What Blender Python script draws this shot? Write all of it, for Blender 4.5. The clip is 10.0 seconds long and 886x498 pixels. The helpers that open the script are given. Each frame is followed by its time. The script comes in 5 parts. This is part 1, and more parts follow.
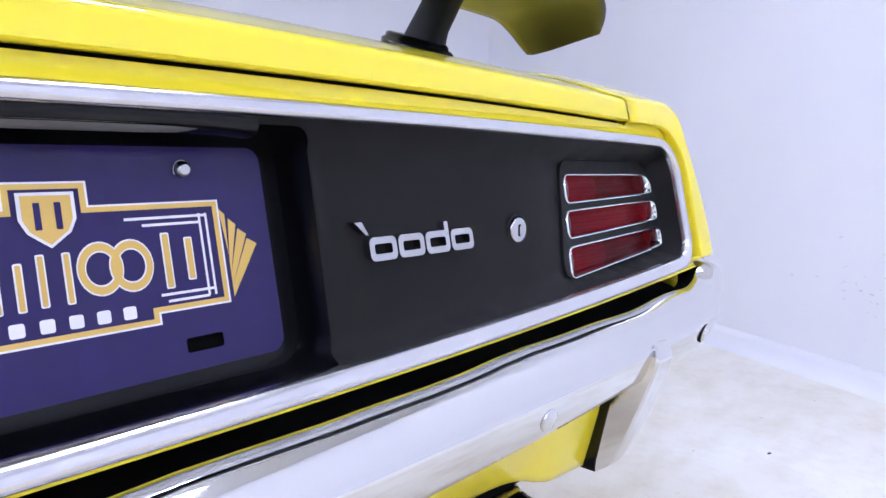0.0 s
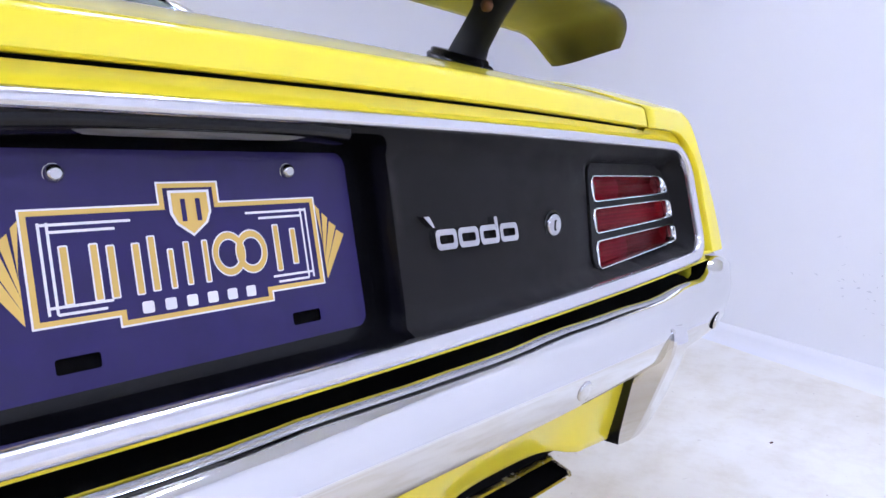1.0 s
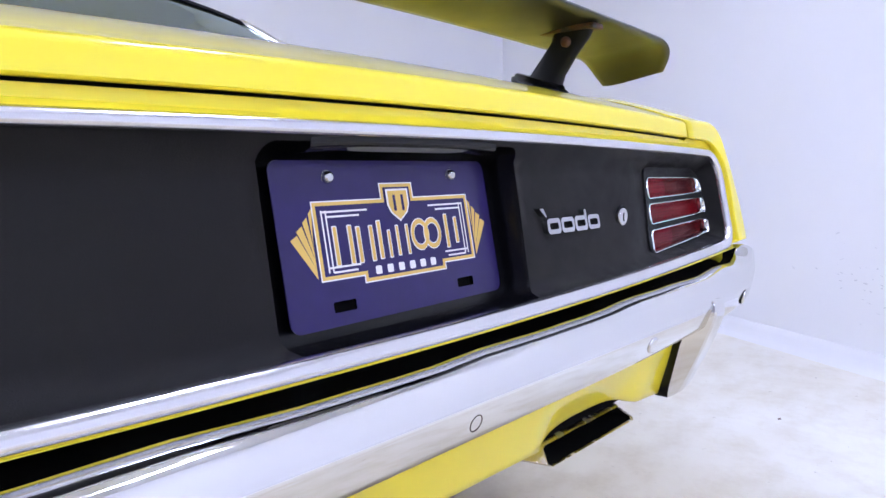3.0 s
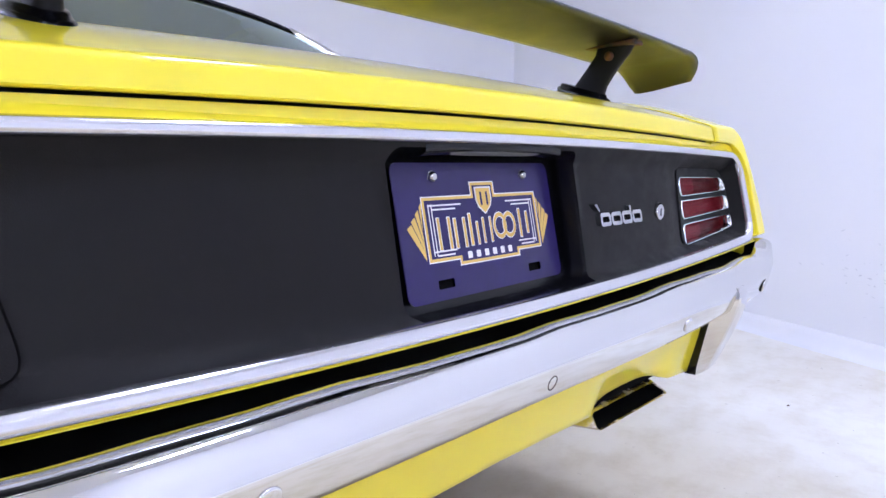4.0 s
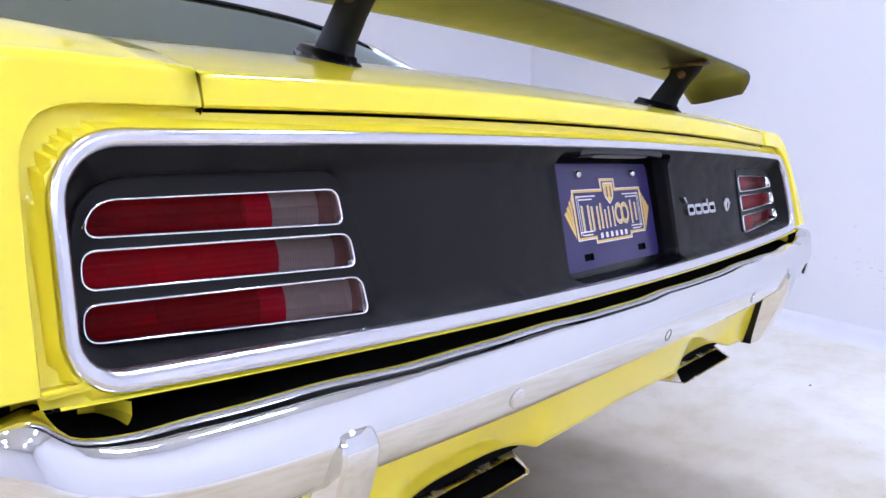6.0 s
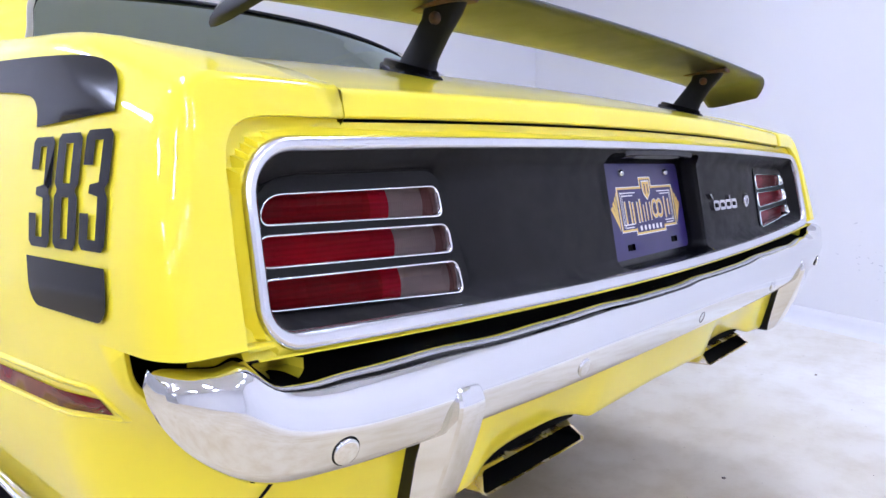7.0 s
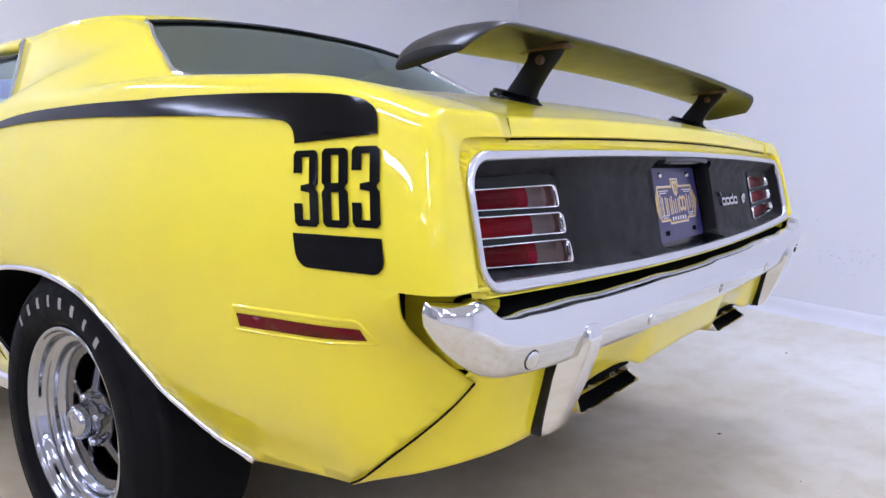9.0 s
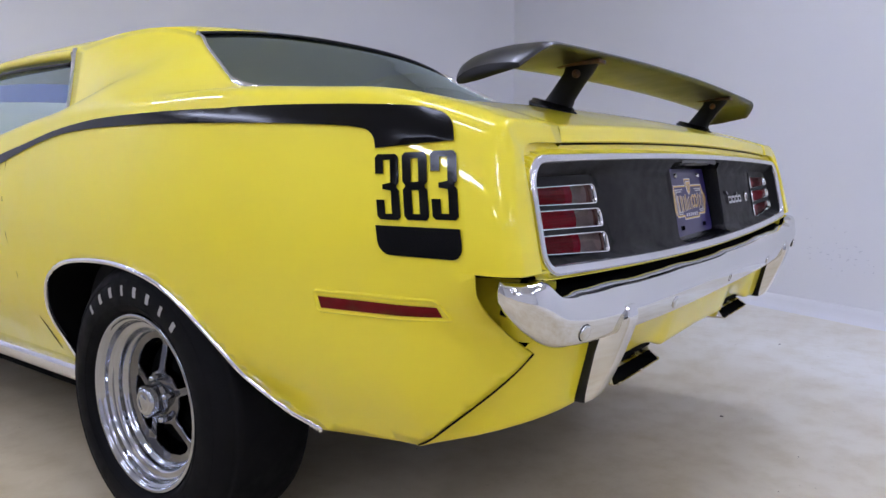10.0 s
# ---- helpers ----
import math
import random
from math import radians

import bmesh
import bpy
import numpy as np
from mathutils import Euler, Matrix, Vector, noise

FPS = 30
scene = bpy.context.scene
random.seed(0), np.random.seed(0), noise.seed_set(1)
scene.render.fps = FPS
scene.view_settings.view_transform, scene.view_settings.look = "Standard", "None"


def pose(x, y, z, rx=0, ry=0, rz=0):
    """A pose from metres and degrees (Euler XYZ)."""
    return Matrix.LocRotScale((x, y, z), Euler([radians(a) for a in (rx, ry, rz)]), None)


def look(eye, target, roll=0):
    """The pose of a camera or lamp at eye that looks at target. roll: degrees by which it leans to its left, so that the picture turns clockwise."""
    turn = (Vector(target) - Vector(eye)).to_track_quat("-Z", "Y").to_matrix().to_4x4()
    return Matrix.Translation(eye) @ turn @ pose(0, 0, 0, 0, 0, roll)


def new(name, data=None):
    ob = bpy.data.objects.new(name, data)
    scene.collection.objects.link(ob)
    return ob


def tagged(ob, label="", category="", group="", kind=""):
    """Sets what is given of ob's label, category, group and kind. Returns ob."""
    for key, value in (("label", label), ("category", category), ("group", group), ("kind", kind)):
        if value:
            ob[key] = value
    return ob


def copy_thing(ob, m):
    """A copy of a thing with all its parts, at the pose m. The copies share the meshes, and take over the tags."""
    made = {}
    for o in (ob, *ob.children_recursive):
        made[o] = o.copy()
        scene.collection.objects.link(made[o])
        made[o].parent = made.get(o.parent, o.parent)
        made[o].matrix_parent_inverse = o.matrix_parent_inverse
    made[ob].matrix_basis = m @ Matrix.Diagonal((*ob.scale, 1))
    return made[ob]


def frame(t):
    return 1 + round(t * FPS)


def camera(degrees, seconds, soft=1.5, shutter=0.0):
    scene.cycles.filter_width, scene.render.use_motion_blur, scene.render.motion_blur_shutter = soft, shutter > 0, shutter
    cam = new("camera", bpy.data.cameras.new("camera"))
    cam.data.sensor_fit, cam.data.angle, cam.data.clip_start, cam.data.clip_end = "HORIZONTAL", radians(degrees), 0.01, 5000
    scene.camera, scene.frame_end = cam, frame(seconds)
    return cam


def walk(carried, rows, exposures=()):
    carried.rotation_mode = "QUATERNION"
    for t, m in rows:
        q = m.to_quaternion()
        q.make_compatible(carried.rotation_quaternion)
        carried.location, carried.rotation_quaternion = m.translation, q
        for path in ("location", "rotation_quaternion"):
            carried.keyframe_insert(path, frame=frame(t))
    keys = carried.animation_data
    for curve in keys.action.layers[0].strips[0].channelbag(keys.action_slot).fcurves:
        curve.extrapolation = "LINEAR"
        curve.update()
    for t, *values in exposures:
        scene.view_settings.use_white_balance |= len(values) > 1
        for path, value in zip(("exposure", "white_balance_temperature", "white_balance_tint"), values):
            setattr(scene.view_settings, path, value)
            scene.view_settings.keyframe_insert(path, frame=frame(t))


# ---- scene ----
cam = camera(65.0, 10.0)
PATH = [
    (0, (-0.153, -0.477, 0.862), (1.313, 0.859, 0.61), 0.2),
    (0.5, (-0.203, -0.486, 0.861), (1.267, 0.847, 0.615), 0.2),
    (1, (-0.261, -0.5, 0.863), (1.209, 0.834, 0.616), 0.2),
    (1.5, (-0.313, -0.507, 0.865), (1.161, 0.823, 0.617), 0.2),
    (2, (-0.377, -0.514, 0.86), (1.102, 0.812, 0.626), -0.2),
    (2.5, (-0.444, -0.524, 0.862), (1.037, 0.8, 0.628), -0.2),
    (4, (-0.691, -0.555, 0.87), (0.788, 0.768, 0.627), 0.1),
    (4.5, (-0.764, -0.555, 0.867), (0.714, 0.771, 0.63), -0.0),
    (5, (-0.853, -0.551, 0.867), (0.629, 0.771, 0.632), -0.1),
    (5.5, (-0.936, -0.548, 0.868), (0.548, 0.772, 0.63), 0.0),
    (6.8, (-1.142, -0.55, 0.865), (0.354, 0.758, 0.636), -0.4),
    (7, (-1.173, -0.55, 0.866), (0.323, 0.757, 0.635), -0.4),
    (7.5, (-1.264, -0.554, 0.865), (0.246, 0.739, 0.64), -0.5),
    (8, (-1.363, -0.558, 0.867), (0.161, 0.717, 0.642), -0.5),
    (8.5, (-1.461, -0.56, 0.869), (0.086, 0.687, 0.644), -0.5),
    (9, (-1.562, -0.559, 0.87), (0.005, 0.662, 0.645), -0.4),
    (9.5, (-1.655, -0.559, 0.871), (-0.074, 0.645, 0.646), -0.4),
    (10, (-1.757, -0.559, 0.871), (-0.167, 0.633, 0.648), -0.4),
]
EXPOSURES = [(0.0, 1.28, 6200, 13), (5.0, 1.28, 6200, 13), (7.5, 1.32, 6200, 13), (8.5, 1.15, 6250, 13), (9.0, 1.0, 6300, 13), (9.5, 0.80, 6400, 12), (10.0, 0.57, 6500, 11)]
walk(cam, [(t, look(eye, target, roll)) for t, eye, target, roll in PATH], EXPOSURES)


# ---- light: a closed white studio with fluorescent ceiling lights ----
world = bpy.data.worlds.new("studio_air")
world.use_nodes = True
world.node_tree.nodes["Background"].inputs[0].default_value = (0.75, 0.78, 1.0, 1)
world.node_tree.nodes["Background"].inputs[1].default_value = 0.02
scene.world = world


# ---- materials ----
def material(name, colour, rough=0.5, metal=0.0, coat=0.0, spec=0.5):
    m = bpy.data.materials.new(name)
    m.use_nodes = True
    b = m.node_tree.nodes["Principled BSDF"]
    b.inputs["Base Color"].default_value = (*colour, 1)
    b.inputs["Roughness"].default_value = rough
    b.inputs["Metallic"].default_value = metal
    b.inputs["Coat Weight"].default_value = coat
    b.inputs["Coat Roughness"].default_value = 0.02
    b.inputs["Specular IOR Level"].default_value = spec
    return m


def noise_node(m, scale, detail=4.0, rough=0.55, stretch=(1, 1, 1)):
    n, l = m.node_tree.nodes, m.node_tree.links
    co = n.new("ShaderNodeTexCoord")
    mp = n.new("ShaderNodeMapping")
    mp.inputs["Scale"].default_value = stretch
    tx = n.new("ShaderNodeTexNoise")
    tx.inputs["Scale"].default_value = scale
    tx.inputs["Detail"].default_value = detail
    tx.inputs["Roughness"].default_value = rough
    l.new(co.outputs["Object"], mp.inputs["Vector"])
    l.new(mp.outputs["Vector"], tx.inputs["Vector"])
    return tx


def ramp(m, source, stops):
    n, l = m.node_tree.nodes, m.node_tree.links
    r = n.new("ShaderNodeValToRGB")
    el = r.color_ramp.elements
    while len(el) < len(stops):
        el.new(0.5)
    for e, (p, c) in zip(el, stops):
        e.position, e.color = p, (*c, 1) if len(c) == 3 else c
    l.new(source, r.inputs["Fac"])
    return r


def grey(v):
    return (v, v, v)


def vary(m, socket, scale, stops, **kw):
    tx = noise_node(m, scale, **kw)
    r = ramp(m, tx.outputs["Fac"], stops)
    m.node_tree.links.new(r.outputs["Color"], m.node_tree.nodes["Principled BSDF"].inputs[socket])
    return r


def bump(m, scale, strength, distance=0.001, **kw):
    tx = noise_node(m, scale, **kw)
    b = m.node_tree.nodes.new("ShaderNodeBump")
    b.inputs["Strength"].default_value = strength
    b.inputs["Distance"].default_value = distance
    m.node_tree.links.new(tx.outputs["Fac"], b.inputs["Height"])
    m.node_tree.links.new(b.outputs["Normal"], m.node_tree.nodes["Principled BSDF"].inputs["Normal"])


YELLOW = material("yellow_paint", (0.86, 0.70, 0.004), 0.38, 0.0, 0.75, 0.2)
vary(YELLOW, "Base Color", 2.2, [(0.3, (0.85, 0.705, 0.026)), (0.7, (0.87, 0.735, 0.036))])
vary(YELLOW, "Roughness", 9.0, [(0.3, grey(0.33)), (0.7, grey(0.45))])
CHROME = material("chrome", (0.86, 0.86, 0.88), 0.05, 1.0)
vary(CHROME, "Roughness", 14.0, [(0.35, grey(0.025)), (0.75, grey(0.11))])
BUMPER_CHROME = material("worn_bumper_chrome", (0.70, 0.70, 0.69), 0.05, 1.0)
vary(BUMPER_CHROME, "Roughness", 9.0, [(0.35, grey(0.03)), (0.8, grey(0.08))])
WHEEL_CHROME = material("wheel_chrome", (0.44, 0.45, 0.48), 0.03, 1.0)
# Wheel chrome again, darkened for the dark surroundings that the spokes mirror.
SPOKE_CHROME = material("darkened_spoke_chrome", (0.17, 0.17, 0.18), 0.05, 1.0)
BEZEL_TRIM = material("satin_bright_trim", (0.66, 0.66, 0.67), 0.2, 1.0)
vary(BEZEL_TRIM, "Roughness", 16.0, [(0.3, grey(0.15)), (0.7, grey(0.26))])
BADGE_CHROME = material("dull_badge_chrome", (0.5, 0.5, 0.51), 0.16, 1.0)
SCUFF = material("scuff_grey", (0.62, 0.62, 0.66), 0.7)
ALLOY = material("bright_trim", (0.75, 0.75, 0.77), 0.2, 1.0)
BLACK_PANEL = material("black_textured_panel", (0.0125, 0.0118, 0.0116), 0.5, spec=0.11)
vary(BLACK_PANEL, "Roughness", 30.0, [(0.3, grey(0.42)), (0.7, grey(0.56))])
bump(BLACK_PANEL, 700.0, 0.6, 0.0006)
BLACK_GLOSS = material("black_gloss", (0.003, 0.003, 0.004), 0.22, spec=0.3)
DECAL = material("black_decal_vinyl", (0.002, 0.002, 0.0022), 0.12, spec=0.16)
SATIN = material("black_satin_paint", (0.007, 0.007, 0.008), 0.45, spec=0.18)
vary(SATIN, "Roughness", 18.0, [(0.3, grey(0.40)), (0.7, grey(0.5))])
WING_TOP = material("black_wing_paint", (0.010, 0.010, 0.011), 0.34, spec=0.55)
vary(WING_TOP, "Roughness", 18.0, [(0.3, grey(0.28)), (0.7, grey(0.38))])
UNDERSIDE = material("glossy_black_wing_paint", (0.012, 0.012, 0.010), 0.36, spec=0.9)
vary(UNDERSIDE, "Roughness", 12.0, [(0.3, grey(0.34)), (0.7, grey(0.42))])
SMOKED_CHROME = material("sooty_exhaust_chrome", (0.75, 0.70, 0.60), 0.16, 1.0)
vary(SMOKED_CHROME, "Roughness", 30.0, [(0.3, grey(0.1)), (0.7, grey(0.35))])
RUST = material("rusty_bracket", (0.08, 0.03, 0.012), 0.6)
vary(RUST, "Base Color", 45.0, [(0.35, (0.02, 0.017, 0.015)), (0.7, (0.13, 0.045, 0.012))])
DARK = material("underbody_and_shade_black", (0.004, 0.004, 0.004), 0.9, spec=0.04)
RUBBER = material("tyre_rubber", (0.006, 0.006, 0.0065), 0.62, spec=0.08)
vary(RUBBER, "Roughness", 25.0, [(0.3, grey(0.52)), (0.7, grey(0.72))])
bump(RUBBER, 260.0, 0.15, 0.0006)
LETTER_WHITE = material("raised_white_rubber", (0.36, 0.35, 0.33), 0.7)
PLATE_BLUE = material("plate_blue_enamel", (0.035, 0.022, 0.15), 0.35, coat=0.2, spec=0.3)
vary(PLATE_BLUE, "Base Color", 35.0, [(0.3, (0.014, 0.007, 0.075)), (0.75, (0.018, 0.009, 0.095))])
GOLD = material("gold_print", (0.72, 0.47, 0.10), 0.4, coat=0.4)
WHITE_PRINT = material("white_print", (0.82, 0.80, 0.80), 0.4, coat=0.4)
LAMP_LENS = material("frosted_lamp_lens", (0.14, 0.14, 0.135), 0.35, spec=0.4)
STEEL = material("zinc_screw", (0.55, 0.55, 0.55), 0.22, 1.0)
HOLE = material("dark_slot", (0.003, 0.003, 0.003), 0.8, spec=0.05)
MARKER_RED = material("marker_red_lens", (0.13, 0.002, 0.004), 0.2, spec=0.15)
REFLECTOR = material("silvered_reflector", (0.86, 0.86, 0.86), 0.4, 0.45)
vary(REFLECTOR, "Roughness", 60.0, [(0.3, grey(0.3)), (0.7, grey(0.5))])

# White backing, which paints the bright glow of the middle lens.
BOWL = material("white_glow_trough", (0.70, 0.70, 0.70), 0.35, 0.1)


def lens_plastic(name, tint, body, share, ribs, along):
    """Clear moulded plastic: tinted see-through, a share of cloudy body colour, and a gloss with moulded ribs."""
    m = material(name, body, 0.4, spec=0.12)
    n, l = m.node_tree.nodes, m.node_tree.links
    b = n["Principled BSDF"]
    tr, mx, gl, top, lw = n.new("ShaderNodeBsdfTransparent"), n.new("ShaderNodeMixShader"), n.new("ShaderNodeBsdfGlossy"), n.new("ShaderNodeMixShader"), n.new("ShaderNodeFresnel")
    tr.inputs["Color"].default_value = (*tint, 1)
    mx.inputs["Fac"].default_value = share
    gl.inputs["Roughness"].default_value = 0.12
    lw.inputs["IOR"].default_value = 1.11
    w, co, bp = n.new("ShaderNodeTexWave"), n.new("ShaderNodeTexCoord"), n.new("ShaderNodeBump")
    w.bands_direction = along
    w.inputs["Scale"].default_value = ribs
    bp.inputs["Strength"].default_value, bp.inputs["Distance"].default_value = 0.25, 0.0006
    l.new(co.outputs["Object"], w.inputs["Vector"])
    l.new(w.outputs["Fac"], bp.inputs["Height"])
    for node in (b, gl):
        l.new(bp.outputs["Normal"], node.inputs["Normal"])
    l.new(w.outputs["Fac"], ramp_in(m, w.outputs["Fac"], tint, tr))
    l.new(tr.outputs[0], mx.inputs[1])
    l.new(b.outputs[0], mx.inputs[2])
    l.new(lw.outputs[0], top.inputs["Fac"])
    l.new(mx.outputs[0], top.inputs[1])
    l.new(gl.outputs[0], top.inputs[2])
    l.new(top.outputs[0], n["Material Output"].inputs["Surface"])
    return m


def ramp_in(m, source, tint, node):
    """Ribs carry the tint a little deeper; returns the ramp's input."""
    r = ramp(m, source, [(0.2, tuple(c * 0.85 for c in tint)), (0.8, tint)])
    m.node_tree.links.new(r.outputs["Color"], node.inputs["Color"])
    return r.inputs["Fac"]


RED_DARK = lens_plastic("red_lens_dark", (0.40, 0.003, 0.014), (0.08, 0.002, 0.004), 0.22, 60.0, "Z")
RED = lens_plastic("red_lens", (0.56, 0.006, 0.030), (0.19, 0.003, 0.010), 0.22, 60.0, "Z")
LENS_END = lens_plastic("red_lens_end", (0.36, 0.20, 0.17), (0.06, 0.025, 0.022), 0.45, 110.0, "X")
CLEAR = lens_plastic("clear_reverse_lens", (0.50, 0.42, 0.39), (0.13, 0.10, 0.095), 0.35, 110.0, "X")
SEAT = material("black_vinyl_trim", (0.02, 0.02, 0.022), 0.55)
HEADLINER = material("cream_headliner", (0.45, 0.40, 0.30), 0.8)


def glass(name, tint, gloss=0.0):
    m = bpy.data.materials.new(name)
    m.use_nodes = True
    n, l = m.node_tree.nodes, m.node_tree.links
    n.remove(n["Principled BSDF"])
    tr, gl, mx = n.new("ShaderNodeBsdfTransparent"), n.new("ShaderNodeBsdfGlossy"), n.new("ShaderNodeMixShader")
    tr.inputs["Color"].default_value = (*tint, 1)
    gl.inputs["Roughness"].default_value = 0.01
    gl.inputs["Color"].default_value = (0.82, 0.96, 0.94, 1)
    lw, pw, ad = n.new("ShaderNodeLayerWeight"), n.new("ShaderNodeMath"), n.new("ShaderNodeMath")
    lw.inputs["Blend"].default_value = 0.5
    pw.operation, ad.operation = "POWER", "MULTIPLY_ADD"
    pw.inputs[1].default_value = 4.0
    ad.inputs[1].default_value, ad.inputs[2].default_value = 0.85, 0.06 + gloss
    l.new(lw.outputs["Facing"], pw.inputs[0])
    l.new(pw.outputs[0], ad.inputs[0])
    l.new(ad.outputs[0], mx.inputs["Fac"])
    l.new(tr.outputs[0], mx.inputs[1])
    l.new(gl.outputs[0], mx.inputs[2])
    l.new(mx.outputs[0], n["Material Output"].inputs["Surface"])
    return m


GLASS = glass("tinted_glass", (0.78, 0.85, 0.84))
REAR_GLASS = glass("rear_tinted_glass", (0.42, 0.55, 0.53), 0.16)
SUN_BAND = glass("blue_sun_band", (0.04, 0.08, 0.55))

WALL = material("white_wall_paint", (0.80, 0.80, 0.82), 0.6)
vary(WALL, "Base Color", 0.7, [(0.3, (0.77, 0.77, 0.80)), (0.7, (0.81, 0.81, 0.84))])
bump(WALL, 60.0, 0.12, 0.002)
# West wall, out of view: its grey stands for an unlit side.
DIM_WALL = material("dim_wall_grey", (0.45, 0.45, 0.46), 0.7)
vary(DIM_WALL, "Base Color", 0.7, [(0.3, (0.42, 0.42, 0.43)), (0.7, (0.48, 0.48, 0.49))])
FLOOR = material("painted_concrete_floor", (0.6, 0.58, 0.53), 0.5)


def floor_nodes():
    n, l = FLOOR.node_tree.nodes, FLOOR.node_tree.links
    big = noise_node(FLOOR, 0.9, 5.0, 0.6)
    small = noise_node(FLOOR, 7.0, 8.0, 0.7)
    speck = noise_node(FLOOR, 38.0, 3.0, 0.6)
    a = ramp(FLOOR, big.outputs["Fac"], [(0.33, (0.65, 0.60, 0.49)), (0.62, (0.76, 0.74, 0.68))])
    b = ramp(FLOOR, small.outputs["Fac"], [(0.30, (0.83, 0.79, 0.70)), (0.55, (1, 1, 1))])
    c = ramp(FLOOR, speck.outputs["Fac"], [(0.24, (0.45, 0.40, 0.33)), (0.31, (1, 1, 1))])
    m1 = n.new("ShaderNodeMix")
    m2 = n.new("ShaderNodeMix")
    for m in (m1, m2):
        m.data_type, m.blend_type = "RGBA", "MULTIPLY"
        m.inputs["Factor"].default_value = 0.75
    l.new(a.outputs["Color"], m1.inputs["A"])
    l.new(b.outputs["Color"], m1.inputs["B"])
    # brown tone and shade painted together about the car, fading towards the wall
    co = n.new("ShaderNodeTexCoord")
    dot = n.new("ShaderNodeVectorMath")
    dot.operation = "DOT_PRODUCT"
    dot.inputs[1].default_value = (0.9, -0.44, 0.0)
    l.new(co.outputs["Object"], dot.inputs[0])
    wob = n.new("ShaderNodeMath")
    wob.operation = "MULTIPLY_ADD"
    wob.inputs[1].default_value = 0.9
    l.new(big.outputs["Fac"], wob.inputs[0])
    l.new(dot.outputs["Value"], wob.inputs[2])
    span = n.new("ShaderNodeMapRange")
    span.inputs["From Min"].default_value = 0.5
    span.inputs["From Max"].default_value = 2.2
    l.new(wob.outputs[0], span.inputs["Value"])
    brown_shade = ramp(FLOOR, span.outputs[0], [(0.0, (0.84, 0.75, 0.58)), (1.0, (1.12, 1.13, 1.14))])
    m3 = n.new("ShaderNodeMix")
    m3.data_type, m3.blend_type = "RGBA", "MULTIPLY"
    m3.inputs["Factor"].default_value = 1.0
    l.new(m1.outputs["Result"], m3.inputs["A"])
    l.new(brown_shade.outputs["Color"], m3.inputs["B"])
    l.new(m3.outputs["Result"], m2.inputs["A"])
    l.new(c.outputs["Color"], m2.inputs["B"])
    l.new(m2.outputs["Result"], n["Principled BSDF"].inputs["Base Color"])
    vary(FLOOR, "Roughness", 3.0, [(0.3, grey(0.3)), (0.7, grey(0.55))])
    bump(FLOOR, 25.0, 0.12, 0.002)


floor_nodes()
LIGHT = bpy.data.materials.new("lit_diffuser")
LIGHT.use_nodes = True
LIGHT.node_tree.nodes.remove(LIGHT.node_tree.nodes["Principled BSDF"])
em = LIGHT.node_tree.nodes.new("ShaderNodeEmission")
em.inputs["Color"].default_value = (0.668, 0.730, 1.01, 1)
em.inputs["Strength"].default_value = 28.0
LIGHT.node_tree.links.new(em.outputs[0], LIGHT.node_tree.nodes["Material Output"].inputs["Surface"])
FIXTURE = material("white_enamel_fixture", (0.8, 0.8, 0.8), 0.4)


# ---- mesh helpers ----
def curve1(pts):
    """A smooth function through (t, value) pairs, flat in slope past the ends."""
    ts = np.array([p[0] for p in pts], float)
    vs = np.array([p[1] for p in pts], float)
    d = np.gradient(vs, ts)

    def f(t):
        t = min(max(t, ts[0]), ts[-1])
        i = min(max(int(np.searchsorted(ts, t)) - 1, 0), len(ts) - 2)
        h = ts[i + 1] - ts[i]
        u = (t - ts[i]) / h
        a = (vs[i + 1] - vs[i]) / h
        d0, d1 = (0.0 if d[k] * a <= 0 else math.copysign(min(abs(d[k]), 3 * abs(a)), a) for k in (i, i + 1))
        return float((1 + 2 * u) * (1 - u) ** 2 * vs[i] + u * (1 - u) ** 2 * h * d0 + u * u * (3 - 2 * u) * vs[i + 1] + u * u * (u - 1) * h * d1)
    return f


def spline(pts, n, closed=False):
    """Points along a Catmull-Rom curve, n to a span."""
    p = [Vector(q) for q in pts]
    k = len(p)
    out = []
    for i in range(k if closed else k - 1):
        a, b, c, d = (p[(i + j) % k] if closed else p[min(max(i + j, 0), k - 1)] for j in (-1, 0, 1, 2))
        for s in range(n):
            u = s / n
            out.append(0.5 * (2 * b + (c - a) * u + (2 * a - 5 * b + 4 * c - d) * u * u + (3 * b - a - 3 * c + d) * u ** 3))
    return out if closed else out + [p[-1]]


def part(name, bm, mat, parent=None, label="", smooth=True, mods=()):
    """Links a bmesh as one mesh object, under a thing or a part."""
    me = bpy.data.meshes.new(name)
    bmesh.ops.recalc_face_normals(bm, faces=bm.faces[:])
    bm.to_mesh(me)
    bm.free()
    for f in me.polygons:
        f.use_smooth = smooth
    for m in mat if isinstance(mat, (list, tuple)) else [mat]:
        me.materials.append(m)
    ob = new(name, me)
    if parent:
        ob.parent = parent
    if label:
        ob["label"] = label
    for kind, kw in mods:
        md = ob.modifiers.new(kind, kind)
        for key, value in kw.items():
            if key == "thickness":
                md.thickness = value
            elif key == "offset":
                md.offset = value
            elif key == "width":
                md.width = value
            elif key == "segments":
                md.segments = value
            elif key == "angle":
                md.angle_limit = value
    return ob


def auto(ob, degrees=35):
    ob.data.set_sharp_from_angle(angle=radians(degrees))
    return ob


